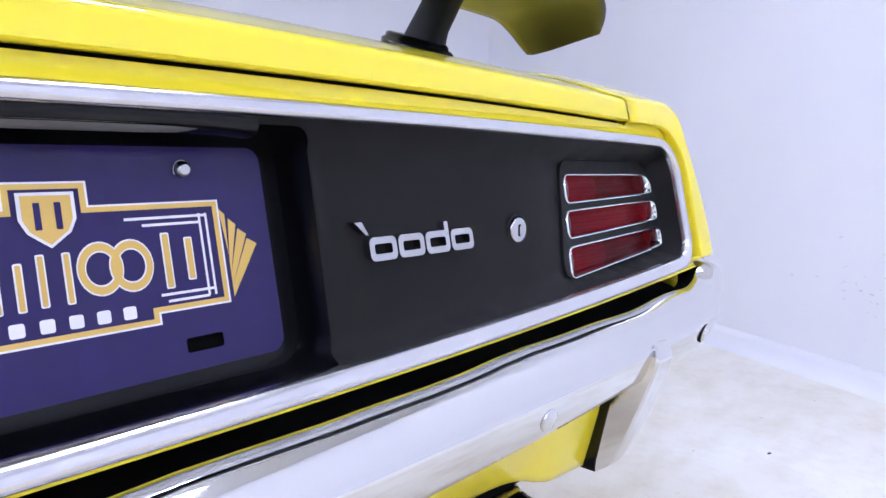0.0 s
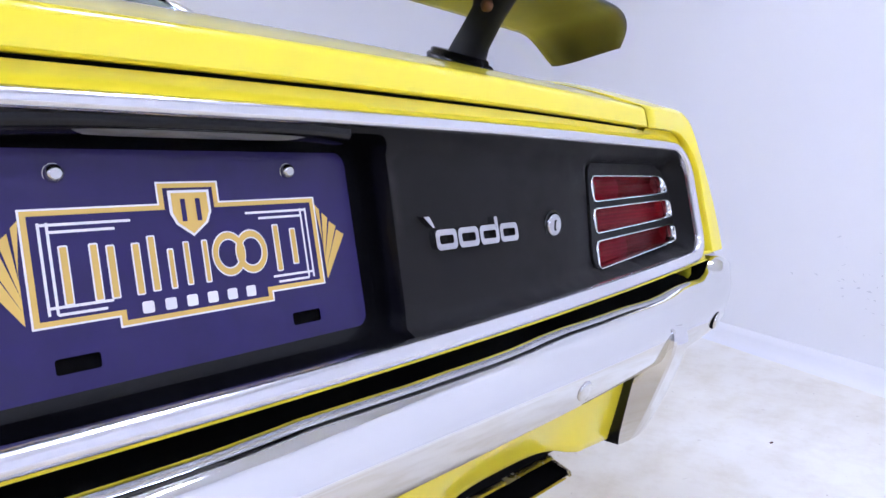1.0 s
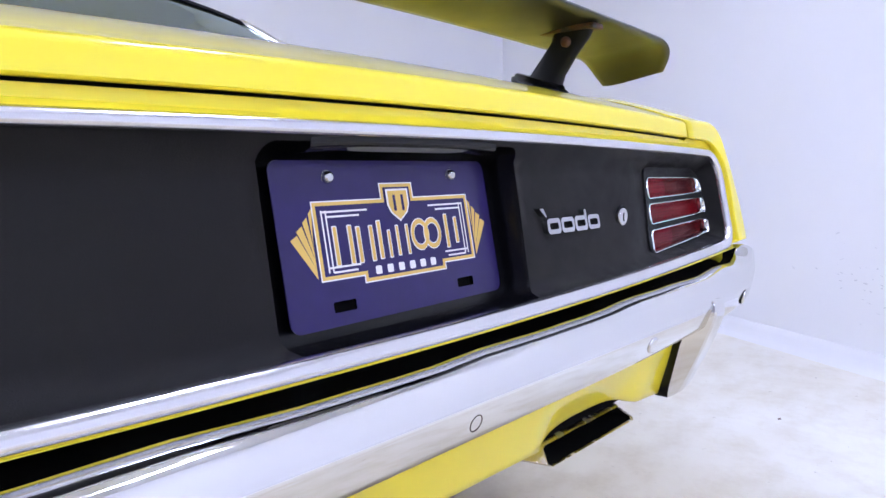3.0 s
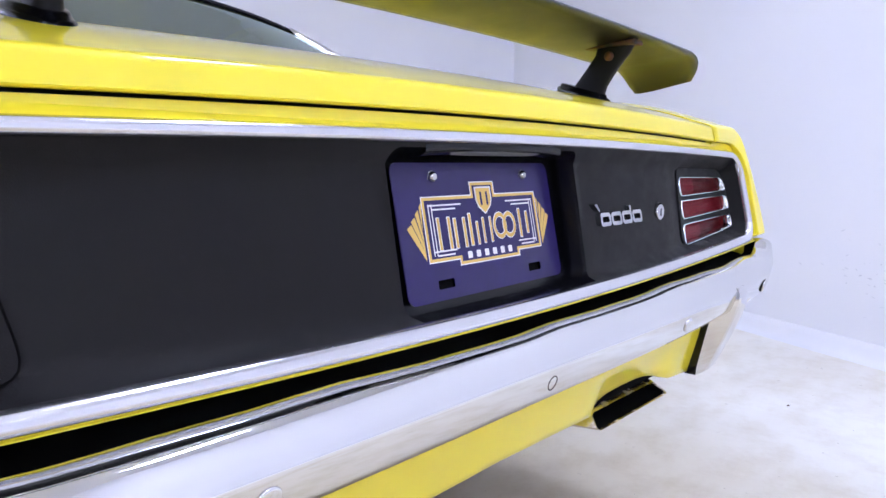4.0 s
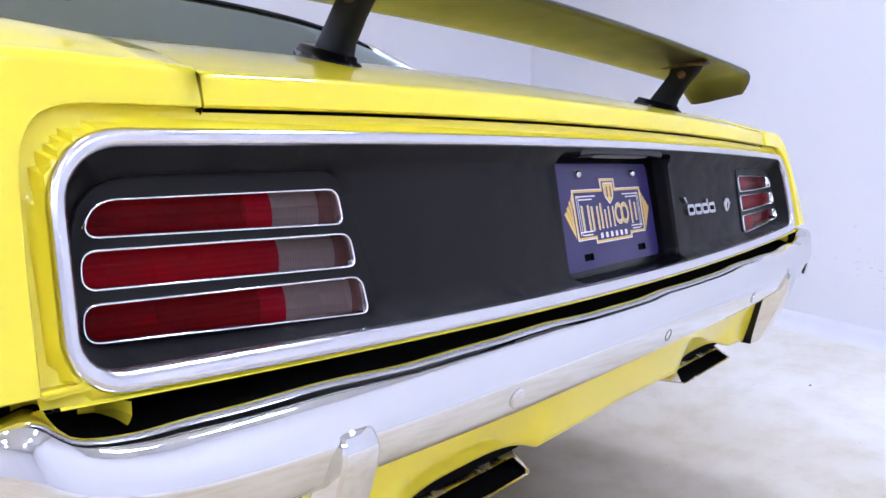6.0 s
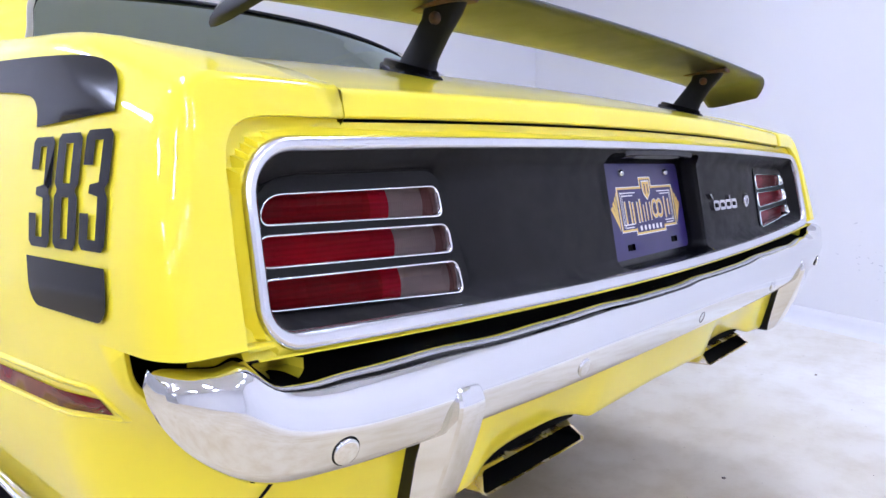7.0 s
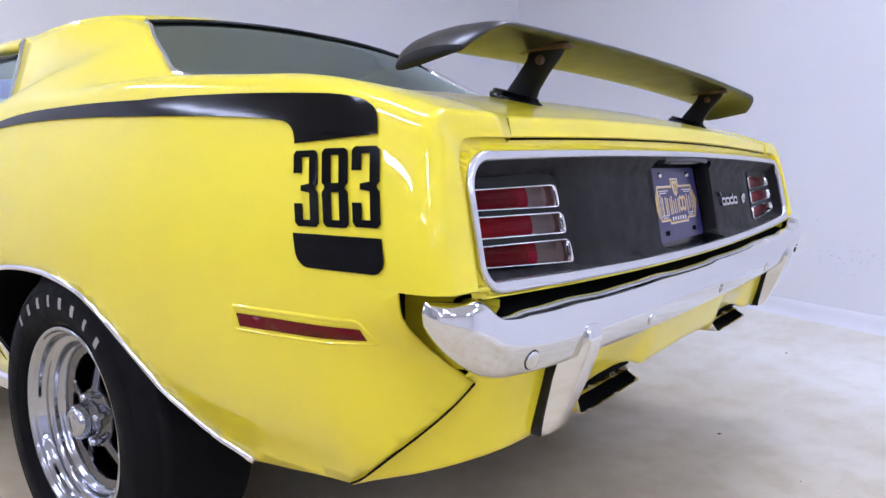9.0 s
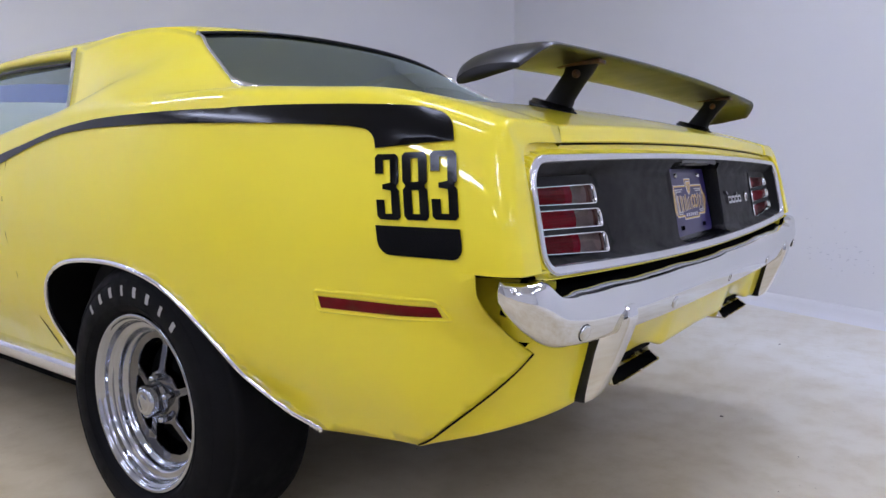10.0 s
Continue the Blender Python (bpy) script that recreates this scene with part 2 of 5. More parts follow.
def grid(rows, closed=False):
    """A bmesh skin over rows of equally many points."""
    bm = bmesh.new()
    vs = [[bm.verts.new(p) for p in r] for r in rows]
    for a, b in zip(vs, vs[1:]):
        n = len(a)
        for j in range(n if closed else n - 1):
            q = [a[j], a[(j + 1) % n], b[(j + 1) % n], b[j]]
            q = [v for i, v in enumerate(q) if v.co != q[i - 1].co]
            if len(q) > 2:
                bm.faces.new(q)
    return bm


def inside(loops, x, y):
    hit = False
    for lp in loops:
        for (x0, y0), (x1, y1) in zip(lp, lp[1:] + lp[:1]):
            if (y0 > y) != (y1 > y) and x < x0 + (y - y0) / (y1 - y0) * (x1 - x0):
                hit = not hit
    return hit


def sheet(loops, step, lift):
    """A skin over a flat outline with holes (even-odd), filled with a grid of points and lifted into space."""
    from mathutils.geometry import delaunay_2d_cdt
    loops = [[tuple(p[:2]) for p in lp] for lp in loops]
    vs, es = [], []
    for lp in loops:
        k = len(vs)
        vs += [Vector(p) for p in lp]
        es += [(k + i, k + (i + 1) % len(lp)) for i in range(len(lp))]
    border = np.array([tuple(v) for v in vs])
    lo, hi = border.min(0), border.max(0)
    if step:
        for i in range(1, int((hi[0] - lo[0]) / step) + 1):
            for j in range(1, int((hi[1] - lo[1]) / step) + 1):
                x, y = lo[0] + i * step, lo[1] + j * step
                if ((border - (x, y)) ** 2).sum(1).min() > (0.5 * step) ** 2 and inside(loops, x, y):
                    vs.append(Vector((x, y)))
    v2, _, f2, *_ = delaunay_2d_cdt(vs, es, [], 0, 1e-6)
    bm = bmesh.new()
    made = [bm.verts.new(lift(v.x, v.y)) for v in v2]
    for f in f2:
        c = sum((v2[i] for i in f), Vector((0, 0))) / len(f)
        if inside(loops, c.x, c.y):
            bm.faces.new([made[i] for i in f])
    bmesh.ops.delete(bm, geom=[v for v in bm.verts if not v.link_faces], context="VERTS")
    return bm


def join(bm, other):
    """Adds the geometry of another bmesh."""
    me = bpy.data.meshes.new("t")
    other.to_mesh(me)
    other.free()
    bm.from_mesh(me)
    bpy.data.meshes.remove(me)
    return bm


def weld(bm, d=0.0006):
    bmesh.ops.remove_doubles(bm, verts=bm.verts[:], dist=d)
    return bm


def mirrored(bm):
    out = bm.copy()
    bmesh.ops.scale(out, vec=(-1, 1, 1), verts=out.verts[:])
    bmesh.ops.reverse_faces(out, faces=out.faces[:])
    return out


def rounded(x0, z0, x1, z1, r, n=5):
    """A rectangle with rounded corners, counter-clockwise; r is one radius or four (from the lower left, counter-clockwise)."""
    rs = r if isinstance(r, (list, tuple)) else [r] * 4
    out = []
    for (cx, cz, a), q in zip(((x0, z0, 180), (x1, z0, 270), (x1, z1, 0), (x0, z1, 90)), rs):
        sx, sz = (1 if cx == x0 else -1), (1 if cz == z0 else -1)
        for i in range(n + 1):
            t = radians(a + 90 * i / n)
            out.append((cx + sx * q + q * math.cos(t), cz + sz * q + q * math.sin(t)))
    return out


def tube(path, r, n=8, closed=False, flat=None):
    """A round (or flattened) bar along a path."""
    p = [Vector(q) for q in path]
    rows = []
    for i, q in enumerate(p):
        t = (p[(i + 1) % len(p)] - p[i - 1]) if closed else (p[min(i + 1, len(p) - 1)] - p[max(i - 1, 0)])
        t.normalize()
        a = t.cross(Vector((0, 1, 0)) if abs(t.y) < 0.9 else Vector((1, 0, 0))).normalized()
        b = t.cross(a)
        ra, rb = flat or (r, r)
        rows.append([q + a * math.cos(2 * math.pi * k / n) * ra + b * math.sin(2 * math.pi * k / n) * rb for k in range(n)])
    if closed:
        rows.append(rows[0])
    bm = weld(grid(rows, True), 1e-6)
    if not closed:
        bmesh.ops.holes_fill(bm, edges=bm.edges[:])
    return bm


def box(x0, y0, z0, x1, y1, z1, bevel=0.0, seg=2):
    bm = bmesh.new()
    bmesh.ops.create_cube(bm, size=1)
    for v in bm.verts:
        v.co = ((x0 + x1) / 2 + v.co.x * (x1 - x0), (y0 + y1) / 2 + v.co.y * (y1 - y0), (z0 + z1) / 2 + v.co.z * (z1 - z0))
    if bevel:
        bmesh.ops.bevel(bm, geom=bm.edges[:], offset=bevel, segments=seg, profile=0.5, affect="EDGES")
    return bm


def lathe(profile, axis="x", n=48, centre=(0, 0, 0)):
    """Turns (along, radius) pairs about an axis."""
    rows = []
    for k in range(n):
        t = 2 * math.pi * k / n
        row = []
        for a, r in profile:
            u, v = r * math.cos(t), r * math.sin(t)
            row.append(Vector(centre) + (Vector((a, u, v)) if axis == "x" else Vector((u, a, v)) if axis == "y" else Vector((u, v, a))))
        rows.append(row)
    rows.append(rows[0])
    return weld(grid(rows), 1e-6)


# ---- the room ----
def room():
    """White studio: the walls stand at an angle to the car."""
    a = Vector((2.99, 0.43, 0))
    d = Vector((0.44, 0.90, 0)).normalized()
    corner = a + d * WALL_RUN
    n = Vector((d.y, -d.x, 0))
    far = corner - n * 11.0
    back = corner - d * 13.0
    backfar = far - d * 13.0
    names = ["wall_east", "wall_north", "wall_west", "wall_south"]
    pts = [back, corner, far, backfar]
    height, thick = 3.7, 0.15
    mid = sum(pts, Vector()) / 4
    for i, nm in enumerate(names):
        p, q = pts[i], pts[(i + 1) % 4]
        t = (q - p).normalized()
        o = Vector((t.y, -t.x, 0))
        if (p - mid).dot(o) < 0:
            o = -o
        p2, q2 = (p, q) if i % 2 else (p - t * thick, q + t * thick)
        rows = [[v + Vector((0, 0, z)) for v in (p2, q2, q2 + o * thick, p2 + o * thick)] for z in (-0.05, height)]
        bm = grid(rows, True)
        bmesh.ops.holes_fill(bm, edges=bm.edges[:])
        w = part(nm, bm, DIM_WALL if nm == "wall_west" else WALL, smooth=False)
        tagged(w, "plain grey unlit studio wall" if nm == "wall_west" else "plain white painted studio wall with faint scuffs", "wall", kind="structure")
        # low rounded white cove where the wall meets the floor
        s = -o
        prof = [(0.0, 0.088), (0.012, 0.085), (0.02, 0.06), (0.026, 0.03), (0.045, 0.006), (0.06, 0.0)]
        rows = [[v + s * u + Vector((0, 0, z)) for u, z in prof] for v in (p, q)]
        tagged(part("baseboard", grid(rows), WALL, smooth=True), "low white painted cove along the foot of the wall", "baseboard", kind="structure")
    fl = grid([[pts[0] - d * 0.2 + n * 0.2 + Vector((0, 0, 0)), pts[1] + d * 0.2 + n * 0.2], [pts[3] - d * 0.2 - n * 0.2, pts[2] + d * 0.2 - n * 0.2]])
    bmesh.ops.subdivide_edges(fl, edges=fl.edges[:], cuts=6, use_grid_fill=True)
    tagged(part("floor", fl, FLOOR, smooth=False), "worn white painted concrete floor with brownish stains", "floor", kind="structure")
    ce = grid([[pts[0] - d * 0.2 + n * 0.2, pts[1] + d * 0.2 + n * 0.2], [pts[3] - d * 0.2 - n * 0.2, pts[2] + d * 0.2 - n * 0.2]])
    bmesh.ops.translate(ce, vec=(0, 0, height), verts=ce.verts[:])
    bmesh.ops.solidify(ce, geom=ce.faces[:], thickness=-0.1)
    tagged(part("ceiling", ce, WALL, smooth=False), "plain white studio ceiling", "ceiling", kind="structure")
    return corner, d, n, height


WALL_RUN = 2.95
corner, wall_d, wall_n, ROOM_H = room()


def ceiling_light():
    e = new("ceiling_light")
    tagged(e, "long white fluorescent ceiling light, switched on", "ceiling light", "studio ceiling lights")
    part("frame", box(-0.12, -0.63, 0.0, 0.12, 0.63, 0.05, 0.01), FIXTURE, e)
    part("diffuser", box(-0.10, -0.60, -0.02, 0.10, 0.60, 0.0, 0.008), LIGHT, e, "glowing white diffuser")
    return e


first = ceiling_light()
spots = [(i, j) for i in range(4) for j in range(4) if (i, j) not in ((0, 0), (1, 0))]
for k, (i, j) in enumerate(spots):
    p = corner - wall_n * (1.5 + 2.45 * i) - wall_d * (1.2 + 3.1 * j)
    m = Matrix.Translation((p.x, p.y, ROOM_H - 0.052)) @ Matrix.Rotation(math.atan2(wall_d.y, wall_d.x) - math.pi / 2, 4, "Z")
    if k == 0:
        first.matrix_basis = m
    else:
        copy_thing(first, m)

# faint scuffs low on the wall
scuffs = bmesh.new()
rng = random.Random(9)
for _ in range(46):
    p = Vector((2.99, 0.43, 0)) + wall_d * rng.gauss(-0.45, 0.16) - wall_n * 0.0015
    z, w, h = rng.gauss(0.38, 0.09), rng.uniform(0.002, 0.012), rng.uniform(0.001, 0.004)
    tilt = rng.uniform(-0.5, 0.5)
    q = [scuffs.verts.new(p + wall_d * a + Vector((0, 0, z + b + a * tilt))) for a, b in ((-w, -h * 0.4), (-w * 0.2, -h), (w, -h * 0.2), (w * 0.7, h * 0.6), (-w * 0.3, h))]
    scuffs.faces.new(q)
tagged(part("wall_scuffs", scuffs, SCUFF, smooth=False), "faint grey scuff marks on the white wall", "scuffs", kind="stuff")

# small debris on the floor
crumbs = bmesh.new()
rng = random.Random(4)
for x, y, s in [(2.79, 0.0, 0.012), (1.965, 0.136, 0.008), (0.738, 0.083, 0.008), (-1.3, 1.9, 0.008)] + [(rng.uniform(-1.5, 2.6), rng.uniform(-0.8, 1.6), rng.uniform(0.001, 0.003)) for _ in range(60)]:
    c = bmesh.new()
    bmesh.ops.create_icosphere(c, subdivisions=1, radius=s)
    for v in c.verts:
        v.co = Vector((v.co.x * rng.uniform(0.7, 1.6) + x, v.co.y * rng.uniform(0.5, 1) + y, max(v.co.z * 0.3, 0)))
    join(crumbs, c)
tagged(part("floor_crumbs", crumbs, RUST, smooth=False), "small dark crumbs of dirt on the floor", "debris", kind="stuff")

# ---- the car: x to its right, y ahead, the tail at y = 0 ----
car = new("car")
tagged(car, "bright yellow two-door muscle car with black side stripe and rear wing", "car")

side_x = curve1([(0.26, 0.795), (0.30, 0.812), (0.36, 0.836), (0.40, 0.852), (0.48, 0.893), (0.56, 0.918), (0.655, 0.931), (0.74, 0.936), (0.80, 0.931), (0.90, 0.909), (0.955, 0.893), (1.0, 0.872)])
width = curve1([(-0.07, 0.994), (0.0, 0.996), (0.05, 0.997), (0.2, 1.0), (0.9, 1.008), (1.5, 0.99), (2.2, 0.97), (3.0, 0.965), (3.7, 0.965), (4.2, 0.93), (4.5, 0.87)])
shoulder = curve1([(-0.07, 0.953), (0.0, 0.96), (0.05, 0.976), (0.14, 0.999), (0.41, 1.028), (0.66, 1.046), (0.9, 1.054), (1.2, 1.052), (1.5, 1.032), (1.9, 0.985), (2.2, 0.96), (3.0, 0.935), (3.7, 0.91), (4.5, 0.86)])


def end_y(z):
    """The rearmost edge of the quarter, proud of the tail."""
    return tail_y(0.86, min(max(z, 0.70), 0.95)) - 0.010


def side(y, z):
    """The body's half width."""
    if z > 0.74:
        z = 0.74 + (z - 0.74) * 0.26 / (shoulder(y) - 0.74)
    x = side_x(z) * width(y)
    if y < 0.10:
        # the quarter rounds in towards the tail
        u = min(1, (0.10 - y) / (0.10 - end_y(z)))
        low = min(1, max(0, (0.72 - z) / 0.06))
        x -= 0.042 * low * low * (3 - 2 * low) * (1 - math.sqrt(1 - u * u))
    if y < 0.16 and z < 0.70:
        a, b = min(1, (0.16 - y) / 0.19), min(1, (0.70 - z) / 0.11)
        x -= 0.088 * a * a * (3 - 2 * a) * b * b * (3 - 2 * b)
    return x


def roll_z(y):
    return shoulder(y) - 0.045


def deck_z(x, y):
    return shoulder(y) - 0.010 + 0.016 * (1 - (x / 0.75) ** 2)


def tail_y(x, z):
    """The leaning plane of the tail."""
    return -0.037 - (0.889 - z) * 0.208 + 0.010 * (x / 0.85) ** 2


def panel_y(x, z):
    w = min(1, max(0, (abs(x) - 0.46) / 0.16))
    return tail_y(x, z) + 0.023 + 0.011 * w * w * (3 - 2 * w)


def roll(y, n=3):
    """The rounded shoulder from the side to the top, for the left half."""
    x, z, s = side(y, roll_z(y)), roll_z(y), shoulder(y)
    k = min(1, max(0, (0.30 - y) / 0.28))
    k = k * k * (3 - 2 * k)
    xi = 0.717 if y < 0.64 else x - 0.085
    zi = deck_z(0.717, y) if y < 0.64 else s + 0.001
    return [Vector((-q.x, y, q.z)) for q in spline([(x, 0, z), (x - 0.010, 0, s - 0.019 - 0.004 * k), (x - 0.030, 0, s - 0.005 - 0.007 * k), (x - 0.062, 0, s - 0.0085 * k), (xi, 0, zi)], n)]


EDGE_Y = 0.05
LOW = 0.721
ys = [EDGE_Y + 0.0282 * i for i in range(22)] + [0.67 + 0.035 * i for i in range(24)] + [1.51 + 0.06 * i for i in range(50)]
arch = [(0.425, 0.366), (0.50, 0.388), (0.553, 0.418), (0.60, 0.457), (0.645, 0.509), (0.705, 0.563), (0.762, 0.601), (0.823, 0.630), (0.889, 0.648), (0.983, 0.662), (1.086, 0.664), (1.198, 0.657), (1.29, 0.641), (1.356, 0.614), (1.395, 0.586), (1.43, 0.54), (1.455, 0.485), (1.468, 0.41), (1.445, 0.335), (1.405, 0.285)]
arch = [tuple(p)[:2] for p in spline([(a, b, 0) for a, b in arch], 3)]
arch_front = [(3.71 + 0.375 * math.cos(radians(a)), 0.335 + 0.345 * math.sin(radians(a))) for a in range(188, -9, -7)]
seam = [(-0.030, 0.583), (0.012, 0.535), (0.068, 0.481), (0.140, 0.419), (0.178, 0.396)]
recess = [(0.05, LOW), (0.003, LOW), (0.004, 0.700), (0.007, 0.67), (0.006, 0.635), (-0.006, 0.605), (-0.030, 0.583)]
recess = recess[:1] + [tuple(p)[:2] for p in spline([(a, b, 0) for a, b in recess[1:]], 4)]


def shell_half():
    """Left side of the body, from the tail to the nose."""
    zs = [LOW + (roll_z(EDGE_Y) - LOW) * i / 12 for i in range(13)]
    loop = [(y, roll_z(y)) for y in ys]
    loop += [(4.48, z) for z in (0.75, 0.65, 0.55, 0.45, 0.38)] + [(4.30, 0.32)]
    loop += [(y, z) for y, z in reversed(arch_front)]
    loop += [(3.25 - 0.09 * i, 0.285) for i in range(20)]
    loop += list(reversed(arch))
    loop += [(0.38, 0.372), (0.29, 0.384), (0.22, 0.393)]
    loop += list(reversed(seam))[0:4] + list(reversed(recess))
    loop += [(EDGE_Y, z) for z in zs[1:-1]]
    bm = sheet([loop], 0.022, lambda y, z: Vector((-side(y, z), y, z)))
    join(bm, grid([roll(y) for y in ys if y < 0.68]))
    join(bm, grid([roll(y) for y in ys if y > 1.47]))
    # rear end: a rounded edge, a flat band, then a step in to the tail frame
    count = 13 + len(roll(0.0)) - 1

    def weight(k):
        w = min(1, max(0, (k - 8) / 11))
        return w * w * (3 - 2 * w)

    def outline(k, y):
        if k < 13:
            z = LOW + (roll_z(y) - LOW) * k / 12
            return Vector((-side(y, z), z))
        q = roll(y)[k - 12]
        return Vector((q.x, q.z))

    def back(q, k):
        return tail_y(q.x, q.y) - 0.010 * (1 - weight(k))
    rear = [outline(k, -0.03) for k in range(count)]
    run = [0.0]
    for p, q in zip(rear, rear[1:]):
        run.append(run[-1] + (q - p).length)
    groove = spline([(-0.863, LOW, 0), (-0.861, 0.80, 0), (-0.858, 0.858, 0), (-0.852, 0.884, 0), (-0.838, 0.903, 0), (-0.818, 0.9110, 0), (-0.785, 0.9138, 0), (-0.717, 0.9150, 0)], 8)
    gone = [0.0]
    for p, q in zip(groove, groove[1:]):
        gone.append(gone[-1] + (q - p).length)

    def inner(k):
        f = run[k] / run[-1] * gone[-1]
        return Vector((float(np.interp(f, gone, [p.x for p in groove])), float(np.interp(f, gone, [p.y for p in groove]))))
    rows = []
    for f in (0.0, 0.35, 0.7):
        row = []
        for k in range(count):
            end = back(rear[k], k) + 0.045 * (1 - weight(k)) + 0.012 * weight(k)
            y = EDGE_Y + (end - EDGE_Y) * f
            q = outline(k, y)
            row.append(Vector((q.x, y, q.y)))
        rows.append(row)
    for a in (0, 12, 24, 36, 48, 60, 72, 84, 90):
        line, depth = [], []
        for k in range(count):
            w = weight(k)
            y = back(rear[k], k) + (0.045 * (1 - w) + 0.012 * w) * (1 - math.sin(radians(a)))
            depth.append(y)
            line.append(outline(k, y))
        row = []
        for k, q in enumerate(line):
            t = line[min(k + 1, count - 1)] - line[max(k - 1, 0)]
            n = Vector((t.y, -t.x)).normalized()
            r = q + n * (0.024 * (1 - weight(k)) + 0.010 * weight(k)) * (1 - math.cos(radians(a)))
            if k == count - 1:
                r.x = q.x
            row.append(Vector((r.x, depth[k], r.y)))
        rows.append(row)
    rim = rows[-1]
    for f, step in ((0.5, 0.0), (0.9, 0.0), (0.97, 0.0006), (1.0, 0.003), (1.0, 0.020)):
        row = []
        for k in range(count):
            q = Vector((rim[k].x, rim[k].z)).lerp(inner(k), f)
            y = back(q, k) + step if step < 0.01 else tail_y(q.x, q.y) + 0.011
            row.append(Vector((q.x, y, q.y)))
        rows.append(row)
    under = [[r[0], r[0] + Vector((0.004, 0.002, -0.0015)), r[0] + Vector((0.07, 0.01, -0.002))] for r in rows[:-1]]
    join(bm, grid(under))
    join(bm, grid(rows))
    return bm, rows[-1]


B_CURVE = [(-0.655, 0.70, 1.056), (-0.690, 0.79, 1.066), (-0.686, 0.87, 1.089), (-0.652, 0.958, 1.134), (-0.611, 1.07, 1.196), (-0.571, 1.179, 1.255), (-0.592, 1.33, 1.288), (-0.628, 1.51, 1.283), (-0.664, 1.680, 1.254)]
b_line = spline(B_CURVE, 4)
GLASS_N = 21   # the first points of b_line run along the rear window
roof_edge = b_line[GLASS_N - 1:] + spline([(-0.664, 1.680, 1.254), (-0.668, 1.95, 1.262), (-0.655, 2.3, 1.262), (-0.62, 2.7, 1.222)], 5)[1:]
roof_mid = curve1([(1.13, 1.294), (1.3, 1.325), (1.55, 1.353), (1.8, 1.368), (2.2, 1.362), (2.7, 1.288)])


def roof_row(e, n=24):
    row = []
    for i in range(n + 1):
        u = -1 + 2 * i / n
        k = 1 - abs(u) ** 3.2
        back = 0.048 * max(0, 1 - (e.y - 1.179) / 0.4) if e.y > 1.15 else 0.048
        y = e.y - back * (1 - u * u)
        row.append(Vector((-e.x * u, y, e.z + (roof_mid(y) - e.z) * k)))
    return row


SAIL_EDGE = []


def body_shell():
    half, rear = shell_half()
    sail = []
    k = len(b_line)
    for i in range(24):
        f = i / 23
        y = 0.67 + 0.035 * i
        g = f * (k - 1)
        j = min(int(g), k - 2)
        b = b_line[j].lerp(b_line[j + 1], g - j)
        belt = roll(y)
        a = belt[-1]
        span = (b - a).length
        p1 = a + (b - a) * 0.34 + Vector((0.0, 0, -0.008))
        p2 = b - (b - a).normalized() * span * 0.34
        old = belt + [a * (1 - u) ** 3 + p1 * 3 * u * (1 - u) ** 2 + p2 * 3 * u * u * (1 - u) + b * u ** 3 for u in [q / 10 for q in range(1, 11)]]
        # further ahead the belt and the pillar are one soft surface
        reach = (b - belt[0]).length
        out = Vector((-(b - belt[0]).z, 0, (b - belt[0]).x)).normalized()
        c1 = belt[0] + Vector((0.006, 0, 0.20 * reach))
        c2 = belt[0].lerp(b, 0.60) + out * 0.035 * reach
        n = len(old) - 1
        soft = [belt[0] * (1 - u) ** 3 + c1 * 3 * u * (1 - u) ** 2 + c2 * 3 * u * u * (1 - u) + b * u ** 3 for u in [q / n for q in range(n + 1)]]
        w = min(1, i / 9, (23 - i) / 12)
        w = w * w * (3 - 2 * w)
        sail.append([p.lerp(q, w) for p, q in zip(old, soft)])
    SAIL_EDGE.extend(sail[-1][12:])
    join(half, grid(sail))
    bm = half.copy()
    join(bm, mirrored(half))
    half.free()
    join(bm, grid([roof_row(e) for e in roof_edge]))
    # cowl, bonnet and nose
    rows = []
    for i in range(24):
        y = 2.95 + i * 1.55 / 23
        a = roll(y)[-1]
        rows.append([Vector((a.x * (1 - 2 * j / 12), y, a.z + 0.035 * (1 - (1 - 2 * j / 12) ** 2))) for j in range(13)])
    nose = [[Vector((p.x * (1 - 0.05 * s), 4.45 + 0.12 * math.sin(s * 1.2), p.z - 0.14 * s * s)) for p in rows[-1]] for s in (0, 0.5, 1.0, 1.5)]
    join(bm, grid(rows[:-1] + nose))
    weld(bm, 0.0015)
    ob = part("body_shell", bm, YELLOW, car, "glossy bright yellow painted body shell", mods=[("SOLIDIFY", {"thickness": 0.0025, "offset": -1})])
    auto(ob, 40)
    return rear


def panel_gap(name, pts, r, parent=car):
    return part(name, tube(pts, r, 6), HOLE, parent, "dark panel gap")


rear_line = body_shell()

# tail frame round the opening
BEZ_X = 0.846


def bez_top(x):
    return 0.896 + 0.012 * (1 - (x / 0.8) ** 2)


def bez_low(x):
    return 0.6885 + 0.021 * (x / 0.82) ** 2


